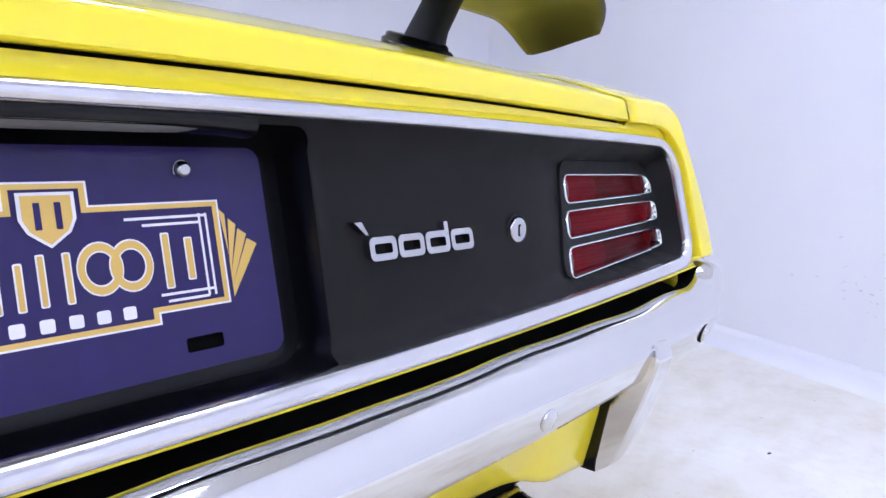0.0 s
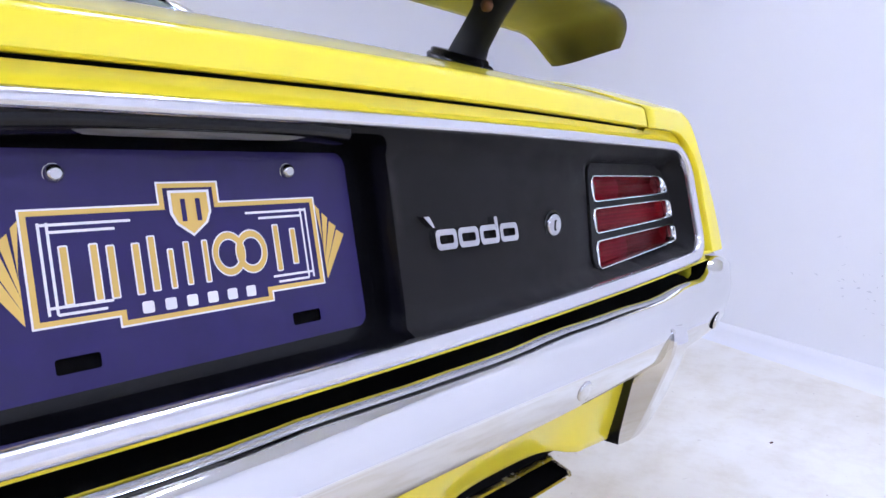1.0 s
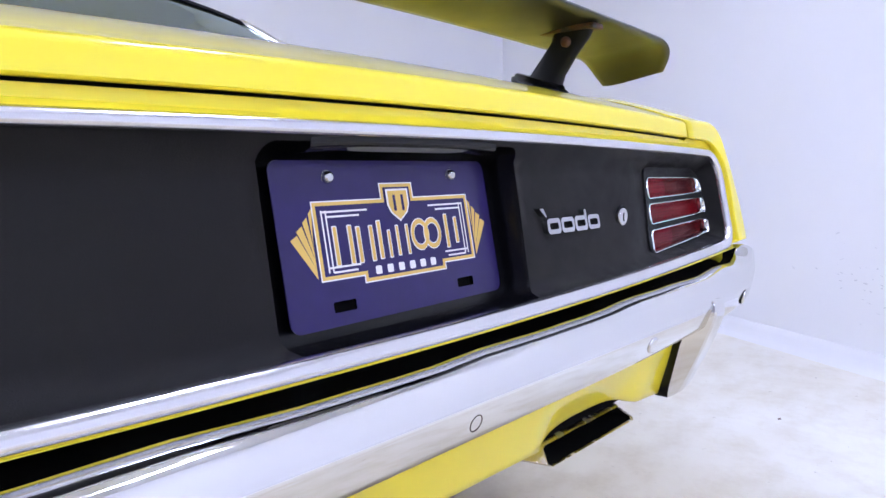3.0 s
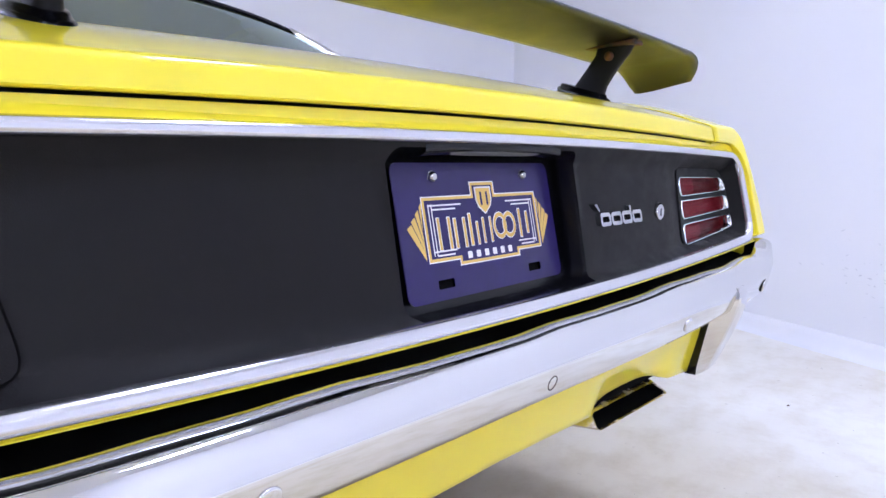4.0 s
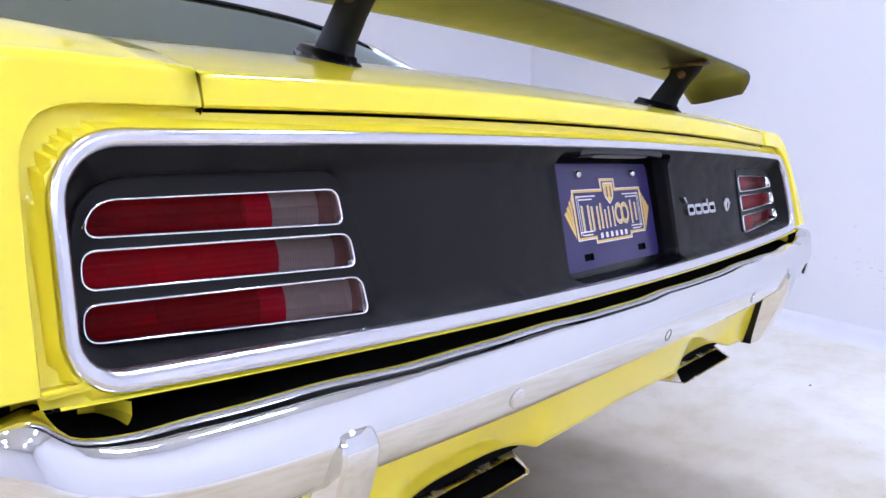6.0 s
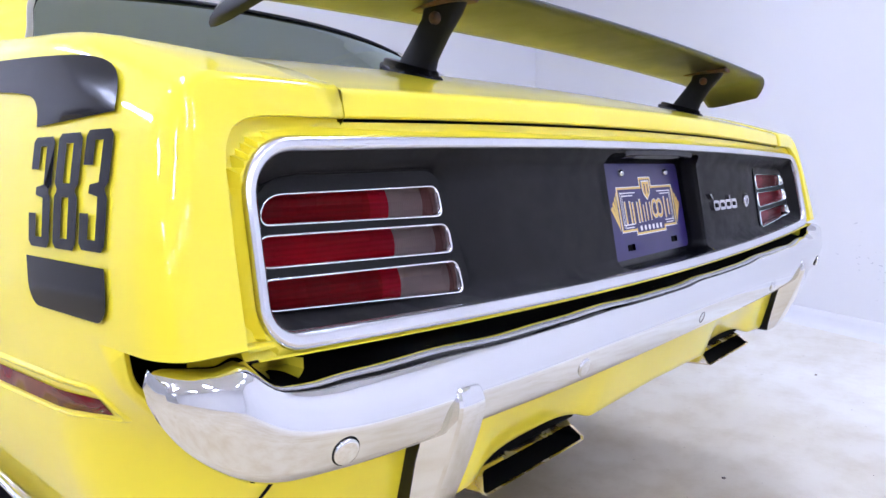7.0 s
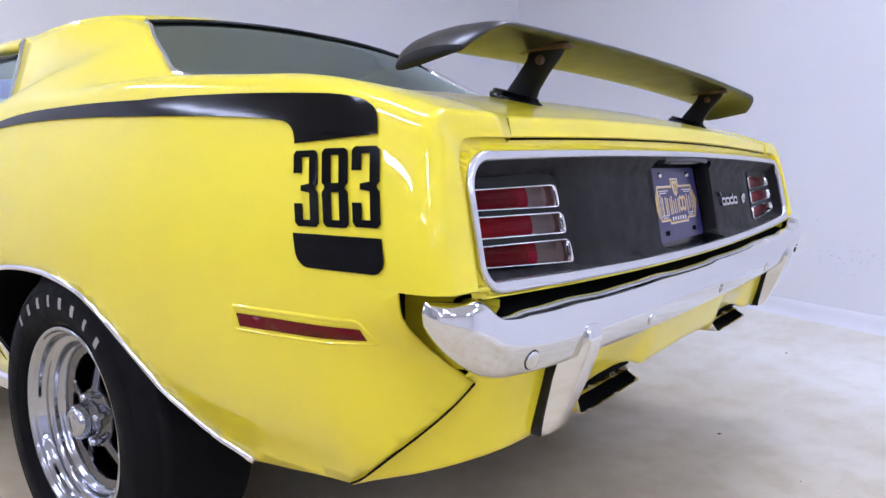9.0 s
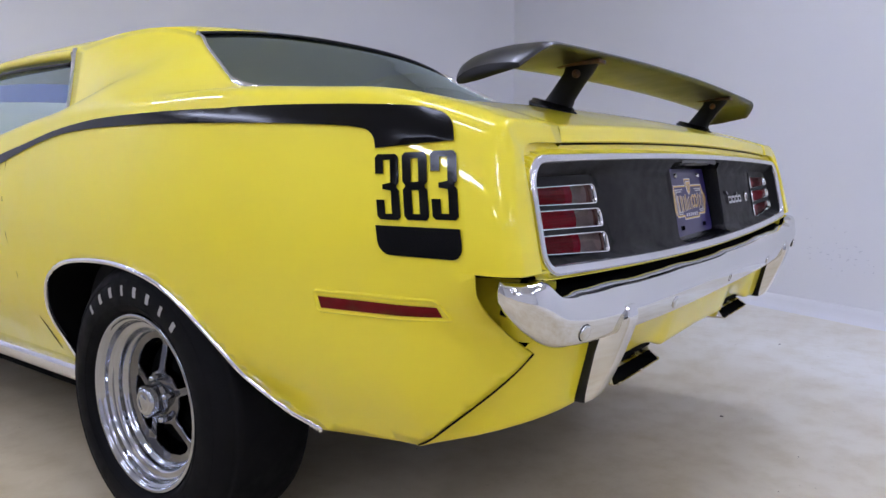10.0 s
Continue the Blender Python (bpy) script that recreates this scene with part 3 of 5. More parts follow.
def bezel_loop(inset, n=30):
    """The outline of the chrome surround in x and z, inset inwards."""
    x1 = BEZ_X - inset * 0.9
    r = max(0.04 - inset, 0.014)
    rt = max(0.058 - inset, 0.02)
    out = []
    for i in range(n + 1):
        x = -x1 + r + (2 * x1 - 2 * r) * i / n
        out.append((x, bez_low(x) + inset * 1.15))
    for k in range(1, 7):
        t = radians(-90 + 90 * k / 6)
        out.append((x1 - r + r * math.cos(t), bez_low(x1 - r) + inset * 1.15 + r + r * math.sin(t)))
    for k in range(0, 9):
        t = radians(90 * k / 8)
        out.append((x1 - rt - 0.003 + rt * math.cos(t), bez_top(x1 - rt) - inset - rt + rt * math.sin(t)))
    for i in range(1, n + 1):
        x = x1 - rt - 0.003 - (2 * x1 - 2 * rt - 0.006) * i / n
        out.append((x, bez_top(x) - inset))
    for k in range(1, 9):
        t = radians(90 + 90 * k / 8)
        out.append((-x1 + rt + 0.003 + rt * math.cos(t), bez_top(x1 - rt) - inset - rt + rt * math.sin(t)))
    for k in range(0, 6):
        t = radians(180 + 90 * k / 6)
        out.append((-x1 + r + r * math.cos(t), bez_low(x1 - r) + inset * 1.15 + r + r * math.sin(t)))
    return out


def lip_low(x):
    return 0.9155 + 0.0130 * (1 - (x / 0.717) ** 2)


def tail_frame():
    left = [(p.x, p.z) for p in rear_line]
    top = [(-0.717 + 1.434 * i / 24, lip_low(-0.717 + 1.434 * i / 24) - 0.0038) for i in range(25)]
    outer = left + top + [(-x, z) for x, z in reversed(left)]
    low = [(x, bez_low(x) - 0.0026) for x in [0.862 - 1.724 * i / 28 for i in range(29)]]
    loop = outer + low
    rim_a = np.array(bezel_loop(0.0))
    rim_d = np.roll(rim_a, -1, 0) - rim_a + 1e-9

    def channel(x, z):
        d = ((rim_a + rim_d * np.clip((((x, z) - rim_a) * rim_d).sum(1) / (rim_d ** 2).sum(1), 0, 1)[:, None] - (x, z)) ** 2).sum(1).min() ** 0.5
        f = 0.0 if abs(x) < BEZ_X - 0.001 and bez_low(x) + 0.001 < z < bez_top(x) - 0.001 and d < 0.0035 else min(1, d / 0.007)
        # the channel is shallow along the lower edge
        deep = 0.003 + 0.008 * min(1, max(0, (z - bez_low(x)) / 0.02))
        return Vector((x, tail_y(x, z) + deep * f * (2 - f), z))
    bm = sheet([loop, bezel_loop(0.003)], 0.0055, channel)
    auto(part("tail_frame", bm, YELLOW, car), 30)
    xs = np.linspace(-0.852, 0.852, 41)
    lip = [[Vector((x, tail_y(x, 0.69) + dy, bez_low(x) + dz)) for x in xs] for dy, dz in ((0.0030, -0.0016), (0.0018, -0.0021), (0.0005, -0.0027), (0.0002, -0.0031), (0.0008, -0.0036))]
    part("tail_lip", grid(lip), YELLOW, car)
    # Near-black sheet: the shade behind the bumper is put into its colour.
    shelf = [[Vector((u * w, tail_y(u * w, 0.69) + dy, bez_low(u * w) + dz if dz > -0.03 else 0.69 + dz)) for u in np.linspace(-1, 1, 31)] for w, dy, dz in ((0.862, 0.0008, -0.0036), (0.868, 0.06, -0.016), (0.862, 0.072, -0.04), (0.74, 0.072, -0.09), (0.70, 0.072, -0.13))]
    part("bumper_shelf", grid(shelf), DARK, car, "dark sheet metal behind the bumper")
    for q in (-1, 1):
        # Back of the pocket, blackened for the shade round the bumper end.
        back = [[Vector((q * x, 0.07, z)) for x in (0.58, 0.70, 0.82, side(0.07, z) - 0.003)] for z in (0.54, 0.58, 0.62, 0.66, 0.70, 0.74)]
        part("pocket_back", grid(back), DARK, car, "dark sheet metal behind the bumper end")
        inner = [[Vector((q * (0.802 + 0.30 * (y + 0.066)), y, z)) for z in (0.600, 0.635, 0.670, 0.7005)] for y in (-0.062, -0.03, 0.01, 0.04, 0.069)]
        part("pocket_side", grid(inner), YELLOW, car)
    # walls of the bumper pocket in each quarter
    for s in (-1, 1):
        rows = []
        pocket = recess[1:] + seam[1:2]
        for y, z in pocket:
            rows.append([Vector((s * (side(y, z) - d), y + e, z)) for d, e in ((0.0, 0.0), (0.004, 0.0005), (0.007, 0.004), (0.010, 0.02), (0.012, 0.07), (0.03, 0.072))])
        auto(part("bumper_pocket", grid(rows), YELLOW, car), 50)


tail_frame()


def bezel():
    prof = [(0.0, 0.0), (0.001, -0.005), (0.004, -0.0075), (0.009, -0.0075), (0.013, -0.005), (0.0145, 0.0), (0.0145, 0.004)]
    rows = []
    for i, d in prof:
        rows.append([Vector((x, tail_y(x, z) + d, z)) for x, z in bezel_loop(i)])
    part("tail_bezel", grid(rows, True), BEZEL_TRIM, car, "polished bright surround of the tail panel")


bezel()
RX, RZ0, RZ1 = 0.186, 0.700, 0.888


def round_quad(pts, radii, n=5):
    """A four-sided outline with its corners rounded."""
    out = []
    for i, (p, r) in enumerate(zip(pts, radii)):
        p, a, b = Vector(p), Vector(pts[i - 1]), Vector(pts[(i + 1) % len(pts)])
        s0, s1 = p + (a - p).normalized() * r, p + (b - p).normalized() * r
        for k in range(n + 1):
            u = k / n
            q = s0 * (1 - u) ** 2 + p * 2 * u * (1 - u) + s1 * u * u
            out.append((q.x, q.y))
    return out


def shrink(loop, d):
    """A loop moved towards its inside."""
    n = len(loop)
    turn = sum(loop[i - 1][0] * loop[i][1] - loop[i][0] * loop[i - 1][1] for i in range(n))
    out = []
    for i in range(n):
        t = (Vector(loop[(i + 1) % n]) - Vector(loop[i - 1])).normalized()
        m = Vector((-t.y, t.x)) if turn > 0 else Vector((t.y, -t.x))
        out.append(tuple(Vector(loop[i]) + m * d))
    return out


def lamp_outline(d):
    return shrink(round_quad([(0.534, 0.7195), (0.8265, 0.735), (0.819, 0.862), (0.565, 0.866)], (0.03, 0.03, 0.055, 0.022)), d)


def tail_panel():
    hole = rounded(-RX, RZ0, RX, RZ1, (0.025, 0.025, 0.018, 0.018))
    rim_a = np.array(bezel_loop(0.0135))
    rim_d = np.roll(rim_a, -1, 0) - rim_a + 1e-9

    def lift(x, z):
        top = min(1, max(0, (z - (bez_top(x) - 0.043)) / 0.029))
        d = ((rim_a + rim_d * np.clip((((x, z) - rim_a) * rim_d).sum(1) / (rim_d ** 2).sum(1), 0, 1)[:, None] - (x, z)) ** 2).sum(1).min() ** 0.5
        edge = min(1, max(0, (0.0062 - d) / 0.0055))
        low = min(1, max(0, ((bez_low(x) + 0.024) - z) / 0.0075))
        k = max(top, edge, low * low)
        return Vector((x, panel_y(x, z) * (1 - k) + (tail_y(x, z) + 0.002) * k, z))
    lamps = [[(q * x, z) for x, z in lamp_outline(0.0)] for q in (-1, 1)]
    bm = sheet([bezel_loop(0.0135), hole] + lamps, 0.0125, lift)
    for q in (-1, 1):
        rings = [[lift(q * x, z) for x, z in lamp_outline(0.0)]]
        for d, depth in ((0.0006, 0.0006), (0.0010, 0.002), (0.0030, 0.0025), (0.0034, 0.001)):
            rings.append([lift(q * x, z) + Vector((0, depth, 0)) for x, z in lamp_outline(d)])
        join(bm, grid(rings, True))
    part("tail_panel", weld(bm, 1e-5), BLACK_PANEL, car, "satin black textured tail panel")
    rows = [[lift(x, z) for x, z in hole]] + [[Vector((x * k, panel_y(x, z) + d, z)) for x, z in hole] for d, k in ((0.003, 0.992), (0.007, 0.988), (0.036, 0.965))]
    bm = grid(rows, True)
    join(bm, sheet([rounded(-RX, RZ0, RX, RZ1, 0.02)], 0, lambda x, z: Vector((x, panel_y(x, z) + 0.034, z))))
    auto(part("plate_recess", bm, BLACK_GLOSS, car, "glossy black recess behind the plate"))
    xs = np.linspace(-0.135, 0.135, 15)
    prof = [(-0.012, 0.894), (-0.0125, 0.889), (-0.010, 0.8845), (-0.002, 0.8815), (0.010, 0.8805), (0.020, 0.883)]
    lamp = part("plate_lamp", grid([[Vector((x, tail_y(x, 0.889) + 0.016 + y, z - 0.003 * (x / 0.135) ** 4)) for y, z in prof] for x in xs]), BLACK_GLOSS, car, "glossy black lamp hood over the plate")
    xs = np.linspace(-0.105, 0.105, 15)
    lens = [(-0.0105, 0.8845), (-0.008, 0.8815), (-0.003, 0.8795), (0.003, 0.8790)]
    part("lamp_strip", grid([[Vector((x, tail_y(x, 0.889) + 0.016 + y, z + 0.0008 + (0.8845 - z) * (x / 0.112) ** 6)) for y, z in lens] for x in xs]), LAMP_LENS, lamp, "frosted pale lamp lens")


tail_panel()


def plate_at(x, z, d=0.0):
    """A point of the plate: x and z from its middle along the plate."""
    zz = 0.7925 + z * 0.979
    return Vector((x, tail_y(x, zz) + 0.047 + 0.03 * x - d, zz))


def slab(loop, at, thick, mat, name, parent, label="", d=0.0):
    """A flat shape with thickness, bent onto a surface."""
    front = [at(x, z, d + thick) for x, z in loop]
    back = [at(x, z, d) for x, z in loop]
    bm = grid([back, front], True)
    join(bm, sheet([loop], 0, lambda x, z: at(x, z, d + thick)))
    weld(bm, 1e-5)
    return auto(part(name, bm, mat, parent, label), 40)


def number_plate():
    base = rounded(-0.1605, -0.0805, 0.1605, 0.0805, 0.0115)
    slots = [rounded(sx * 0.0935 - 0.0145, -0.0675, sx * 0.0935 + 0.0145, -0.0570, 0.002) for sx in (-1, 1)]
    bm = sheet([base] + slots, 0, lambda x, z: plate_at(x, z, 0.0015))
    join(bm, grid([[plate_at(x, z, 0.0) for x, z in base], [plate_at(x, z, 0.0015) for x, z in base]], True))
    plate = part("number_plate", weld(bm, 1e-5), PLATE_BLUE, car, "dark blue enamel dealer plate with gold and white deco emblem", smooth=False)
    for sx in (-1, 1):
        sc = lathe([(0.0, 0.0), (0.0, 0.0085), (-0.0008, 0.0085), (-0.0009, 0.0080), (-0.004, 0.0078), (-0.0065, 0.006), (-0.0072, 0.0045), (-0.0066, 0.0)], "y", 16)
        p = plate_at(sx * 0.0935, 0.0640, 0.0015)
        bmesh.ops.scale(sc, vec=(0.8, 0.9, 0.8), verts=sc.verts[:])
        bmesh.ops.translate(sc, vec=p, verts=sc.verts[:])
        auto(part("screw", sc, STEEL, plate, "hex-headed zinc screw"))
        part("slot_back", sheet([rounded(sx * 0.0935 - 0.017, -0.070, sx * 0.0935 + 0.017, -0.0545, 0.002)], 0, lambda x, z: plate_at(x, z, -0.004)), HOLE, plate, smooth=False)
    def art(x, z, d):
        return plate_at(x * 1.17, 0.001 + z * 1.07, d)
    # stepped deco frame: gold band, white pinstripes, fans, shield, plain bars for the lettering
    def stepped(g):
        pts = [(-0.100 + g, 0.036 - g), (-0.0205 + g, 0.036 - g), (-0.0205 + g, 0.051 - g), (0.0205 - g, 0.051 - g), (0.0205 - g, 0.036 - g), (0.100 - g, 0.036 - g), (0.100 - g, -0.034 + g), (0.053 - g, -0.034 + g), (0.053 - g, -0.041 + g), (-0.053 + g, -0.041 + g), (-0.053 + g, -0.034 + g), (-0.100 + g, -0.034 + g)]
        return pts
    def ring(outer, inner, mat, name, d):
        part(name, sheet([outer, inner], 0, lambda x, z: art(x, z, d)), mat, plate, smooth=False)
    ring(stepped(-0.0012), stepped(0.0), WHITE_PRINT, "emblem_edge", 0.0019)
    ring(stepped(0.0), stepped(0.0032), GOLD, "emblem_frame", 0.0019)
    for sx in (-1, 1):
        for a, b in (((0.040, 0.027), (0.092, 0.027)), ((0.050, 0.0225), (0.087, 0.0225)), ((0.056, -0.0235), (0.092, -0.0235)), ((0.060, -0.028), (0.087, -0.028))):
            x0, x1 = sorted((sx * a[0], sx * b[0]))
            part("pinstripe", sheet([rounded(x0, a[1] - 0.0009, x1, a[1] + 0.0009, 0.0003, 1)], 0, lambda x, z: art(x, z, 0.0019)), WHITE_PRINT, plate, smooth=False)
        for xx in (0.087, 0.0915):
            part("pinstripe", sheet([rounded(sx * xx - 0.0008, -0.028, sx * xx + 0.0008, 0.0285, 0.0003, 1)], 0, lambda x, z: art(x, z, 0.0019)), WHITE_PRINT, plate, smooth=False)
        for k in range(4):
            tip = (sx * (0.126 - 0.007 * k), 0.004 + 0.0075 * k)
            nxt = (sx * (0.119 - 0.006 * k), 0.0085 + 0.0075 * k)
            tri = [(sx * 0.104, -0.032 + 0.008 * k), tip, nxt, (sx * 0.104, -0.024 + 0.008 * k)]
            part("fan_blade", sheet([tri], 0, lambda x, z: art(x, z, 0.0019)), GOLD, plate, smooth=False)
    shield = [(-0.0145, 0.046), (0.0145, 0.046), (0.0145, 0.030), (0.011, 0.022), (0.0, 0.013), (-0.011, 0.022), (-0.0145, 0.030)]
    part("shield", sheet([shield], 0, lambda x, z: art(x, z, 0.0023)), WHITE_PRINT, plate, smooth=False)
    part("shield_face", sheet([[(x * 0.86, 0.0305 + (z - 0.0305) * 0.88) for x, z in shield]], 0, lambda x, z: art(x, z, 0.0027)), GOLD, plate, smooth=False)
    for sx in (-1, 1):
        part("shield_bar", sheet([rounded(sx * 0.0052 - 0.0017, 0.024, sx * 0.0052 + 0.0017, 0.040, 0.0003, 1)], 0, lambda x, z: art(x, z, 0.0031)), PLATE_BLUE, plate, smooth=False)
    # one block a character, as wide as each stands; two of them are linked rings
    def mark(outer, inner, lift):
        part("word_bar", sheet([outer], 0, lambda x, z: art(x, z, lift)), WHITE_PRINT, plate, smooth=False)
        part("word_bar", sheet([inner], 0, lambda x, z: art(x, z, lift + 0.0004)), GOLD, plate, smooth=False)
    for p, q, lo, hi in ((-0.083, -0.0775, -0.023, 0.014), (-0.0665, -0.061, -0.023, 0.014), (-0.057, -0.0515, -0.023, 0.012), (-0.042, -0.0365, -0.023, 0.012), (-0.032, -0.0265, -0.022, 0.016), (-0.020, -0.0155, -0.022, 0.006), (-0.009, -0.0045, -0.021, 0.010), (0.004, 0.0085, -0.021, 0.010), (0.060, 0.0655, -0.020, 0.017), (0.0745, 0.080, -0.016, 0.013)):
        mark(rounded(p, lo, q, hi, 0.001, 2), rounded(p + 0.0009, lo + 0.0010, q - 0.0009, hi - 0.0010, 0.0006, 2), 0.0019)
    for i, cx in enumerate((0.0235, 0.0410)):
        for r0, r1, mat, lift in ((0.0150, 0.0090, WHITE_PRINT, 0.0019), (0.0141, 0.0099, GOLD, 0.0023)):
            rim = [[(cx + r * math.cos(2 * math.pi * k / 28) * 0.86, -0.002 + r * 1.12 * math.sin(2 * math.pi * k / 28)) for k in range(28)] for r in (r0, r1)]
            part("linked_ring", sheet(rim, 0, lambda x, z: art(x, z, lift + 0.0002 * i)), mat, plate, smooth=False)
    for k in range(6):
        a = -0.040 + k * 0.0145
        part("word_bar", sheet([rounded(a, -0.0355, a + 0.0075, -0.0275, 0.0015)], 0, lambda x, z: art(x, z, 0.0019)), WHITE_PRINT, plate, smooth=False)


number_plate()


def on_panel(x, z, d=0.0):
    return Vector((x, panel_y(x, z) - d, z))


def tail_lamp(s):
    loop = [(s * x, z) for x, z in lamp_outline(0.0028)]
    quads = [[(0.568, 0.811), (0.811, 0.815), (0.804, 0.843), (0.570, 0.846)],
             [(0.561, 0.769), (0.817, 0.777), (0.814, 0.806), (0.563, 0.802)],
             [(0.554, 0.722), (0.820, 0.739), (0.818, 0.767), (0.557, 0.759)]]
    slots = []
    for k, q in enumerate(quads):
        slots.append([(s * x, z) for x, z in round_quad(q, (0.010, 0.012, 0.022 if k == 0 else 0.012, 0.012))])
    bm = sheet([loop] + slots, 0, lambda x, z: on_panel(x, z, 0.003))
    join(bm, grid([[on_panel(x, z, -0.012) for x, z in loop], [on_panel(x, z, 0.002) for x, z in loop], [on_panel(x, z, 0.003) for x, z in shrink(loop, 0.001)]], True))
    for sl in slots:
        join(bm, grid([[on_panel(x, z, 0.003) for x, z in sl], [on_panel(x, z, -0.010) for x, z in sl]], True))
    lamp = auto(part("tail_lamp", weld(bm, 1e-5), BLACK_PANEL, car, "black tail lamp housing with three red lens slots"))
    part("housing_back", sheet([[(s * x, z) for x, z in lamp_outline(-0.002)]], 0, lambda x, z: on_panel(x, z, -0.060)), HOLE, lamp, smooth=False)
    for k, sl in enumerate(slots):
        prof = [(-0.0010, 0.003), (-0.0006, 0.0048), (0.0004, 0.0054), (0.0014, 0.0042), (0.0016, -0.008)]
        rows = [[on_panel(x, z, d) for x, z in shrink(sl, off)] for off, d in prof]
        part("lens_rim", grid(rows, True), CHROME, lamp, "thin chrome rim")
        (a0, zl0), (a1, zl1), (b1, zh1), (b0, zh0) = quads[k]

        def at(x, v, d):
            f = (x - a0) / (a1 - a0)
            lo, hi = zl0 + (zl1 - zl0) * f, zh0 + (zh1 - zh0) * f
            return on_panel(s * x, lo + (hi - lo) * v, d)
        cuts = [a0, (0.589, 0.578, 0.566)[k], 0.641, 0.668, a1]
        if s > 0:
            cuts = [a0, a0 + 0.004, a0 + 0.024, 0.662, a1]
        # the middle slot's outer lens takes the lighter red for its glow
        for j, (mat, nm) in enumerate(((LENS_END, "red_lens"), (CLEAR, "reverse_lens"), (RED, "red_lens"), (RED if k == 1 else RED_DARK, "red_lens"))):
            rows = [[at(x, v / 8, -0.0075 + 0.004 * (1 - (v / 4 - 1) ** 2)) for v in range(9)] for x in np.linspace(cuts[j], cuts[j + 1], 6)]
            part(nm, grid(rows), mat, lamp, "clear reversing lens" if mat is CLEAR else "ribbed red lens")
        # silvered trough behind the lens; the middle one's white boss stands for its glow
        rows = []
        for i, x in enumerate(np.linspace(a0 - 0.001, a1 + 0.001, 41)):
            fold = 0.010 * abs((i / 5) % 2 - 1)
            bowl = -0.010 * max(0, 1 - ((x - 0.735) / 0.055) ** 2) ** 2 if k == 1 else 0.0
            deep = 0.024 - 0.6 * fold + bowl
            if i in (0, 40):
                deep = 0.0095
            rows.append([at(x, v, -d) for v, d in ((-0.04, 0.009), (0.02, deep * 0.75), (0.2, deep), (0.5, deep + 0.003), (0.8, deep), (0.98, deep * 0.75), (1.04, 0.009))])
        auto(part("reflector", grid(rows), BOWL if k == 1 else REFLECTOR, lamp, "silvered lamp reflector"), 15)


tail_lamp(-1)
tail_lamp(1)


def badge():
    e = new("name_badge")
    e.parent = car
    e["label"] = "chrome script badge on the tail panel"
    shapes = []
    x = 0.2325
    for k, w in enumerate((0.0315, 0.0325, 0.0325, 0.0325)):
        shapes.append((x, x + w))
        x += w + 0.0022
    for k, (a, b) in enumerate(shapes):
        z0, z1 = 0.7775, 0.7975
        o = rounded(a, z0, b, z1, 0.0055)
        i = rounded(a + 0.0055, z0 + 0.0058, b - 0.0055, z1 - 0.0058, 0.002)
        front = sheet([o, i], 0, lambda x, z: on_panel(x, z, 0.009))
        for lp in (o, i):
            join(front, grid([[on_panel(x, z, 0.0) for x, z in lp], [on_panel(x, z, 0.009) for x, z in lp]], True))
        auto(part("badge_shape", weld(front, 1e-5), BADGE_CHROME, e))
    slab(rounded(shapes[2][1] - 0.0055, 0.793, shapes[2][1], 0.8055, 0.0015), on_panel, 0.009, BADGE_CHROME, "badge_shape", e)
    tick = [(0.2185, 0.811), (0.2265, 0.811), (0.2325, 0.800), (0.2295, 0.800)]
    slab(tick, on_panel, 0.010, BADGE_CHROME, "badge_shape", e)


badge()


def boot_lock():
    c = on_panel(0.452, 0.788)
    bm = lathe([(-0.0006, 0.0185), (-0.0022, 0.0172), (-0.0022, 0.0160), (0.0, 0.0152), (0.004, 0.0150)], "y", 32, c)
    lock = auto(part("boot_lock", bm, BLACK_GLOSS, car, "round chrome boot lock in a black collar"))
    part("lock_face", lathe([(0.004, 0.0140), (-0.0032, 0.0140), (-0.0046, 0.0130), (-0.0050, 0.0110), (-0.0048, 0.0)], "y", 32, c), BADGE_CHROME, lock, "dull chrome lock face")
    slot = [(c.x + x, c.z + z) for x, z in rounded(-0.0022, -0.0065, 0.0022, 0.0065, 0.002)]
    part("keyhole", sheet([slot], 0, lambda x, z: Vector((x, c.y - 0.0054, z))), HOLE, lock, smooth=False)
    part("key_shutter", sheet([[(c.x + x, c.z + z) for x, z in rounded(-0.0010, -0.005, 0.0012, 0.005, 0.0008)]], 0, lambda x, z: Vector((x, c.y - 0.0060, z))), STEEL, lock, smooth=False)


boot_lock()


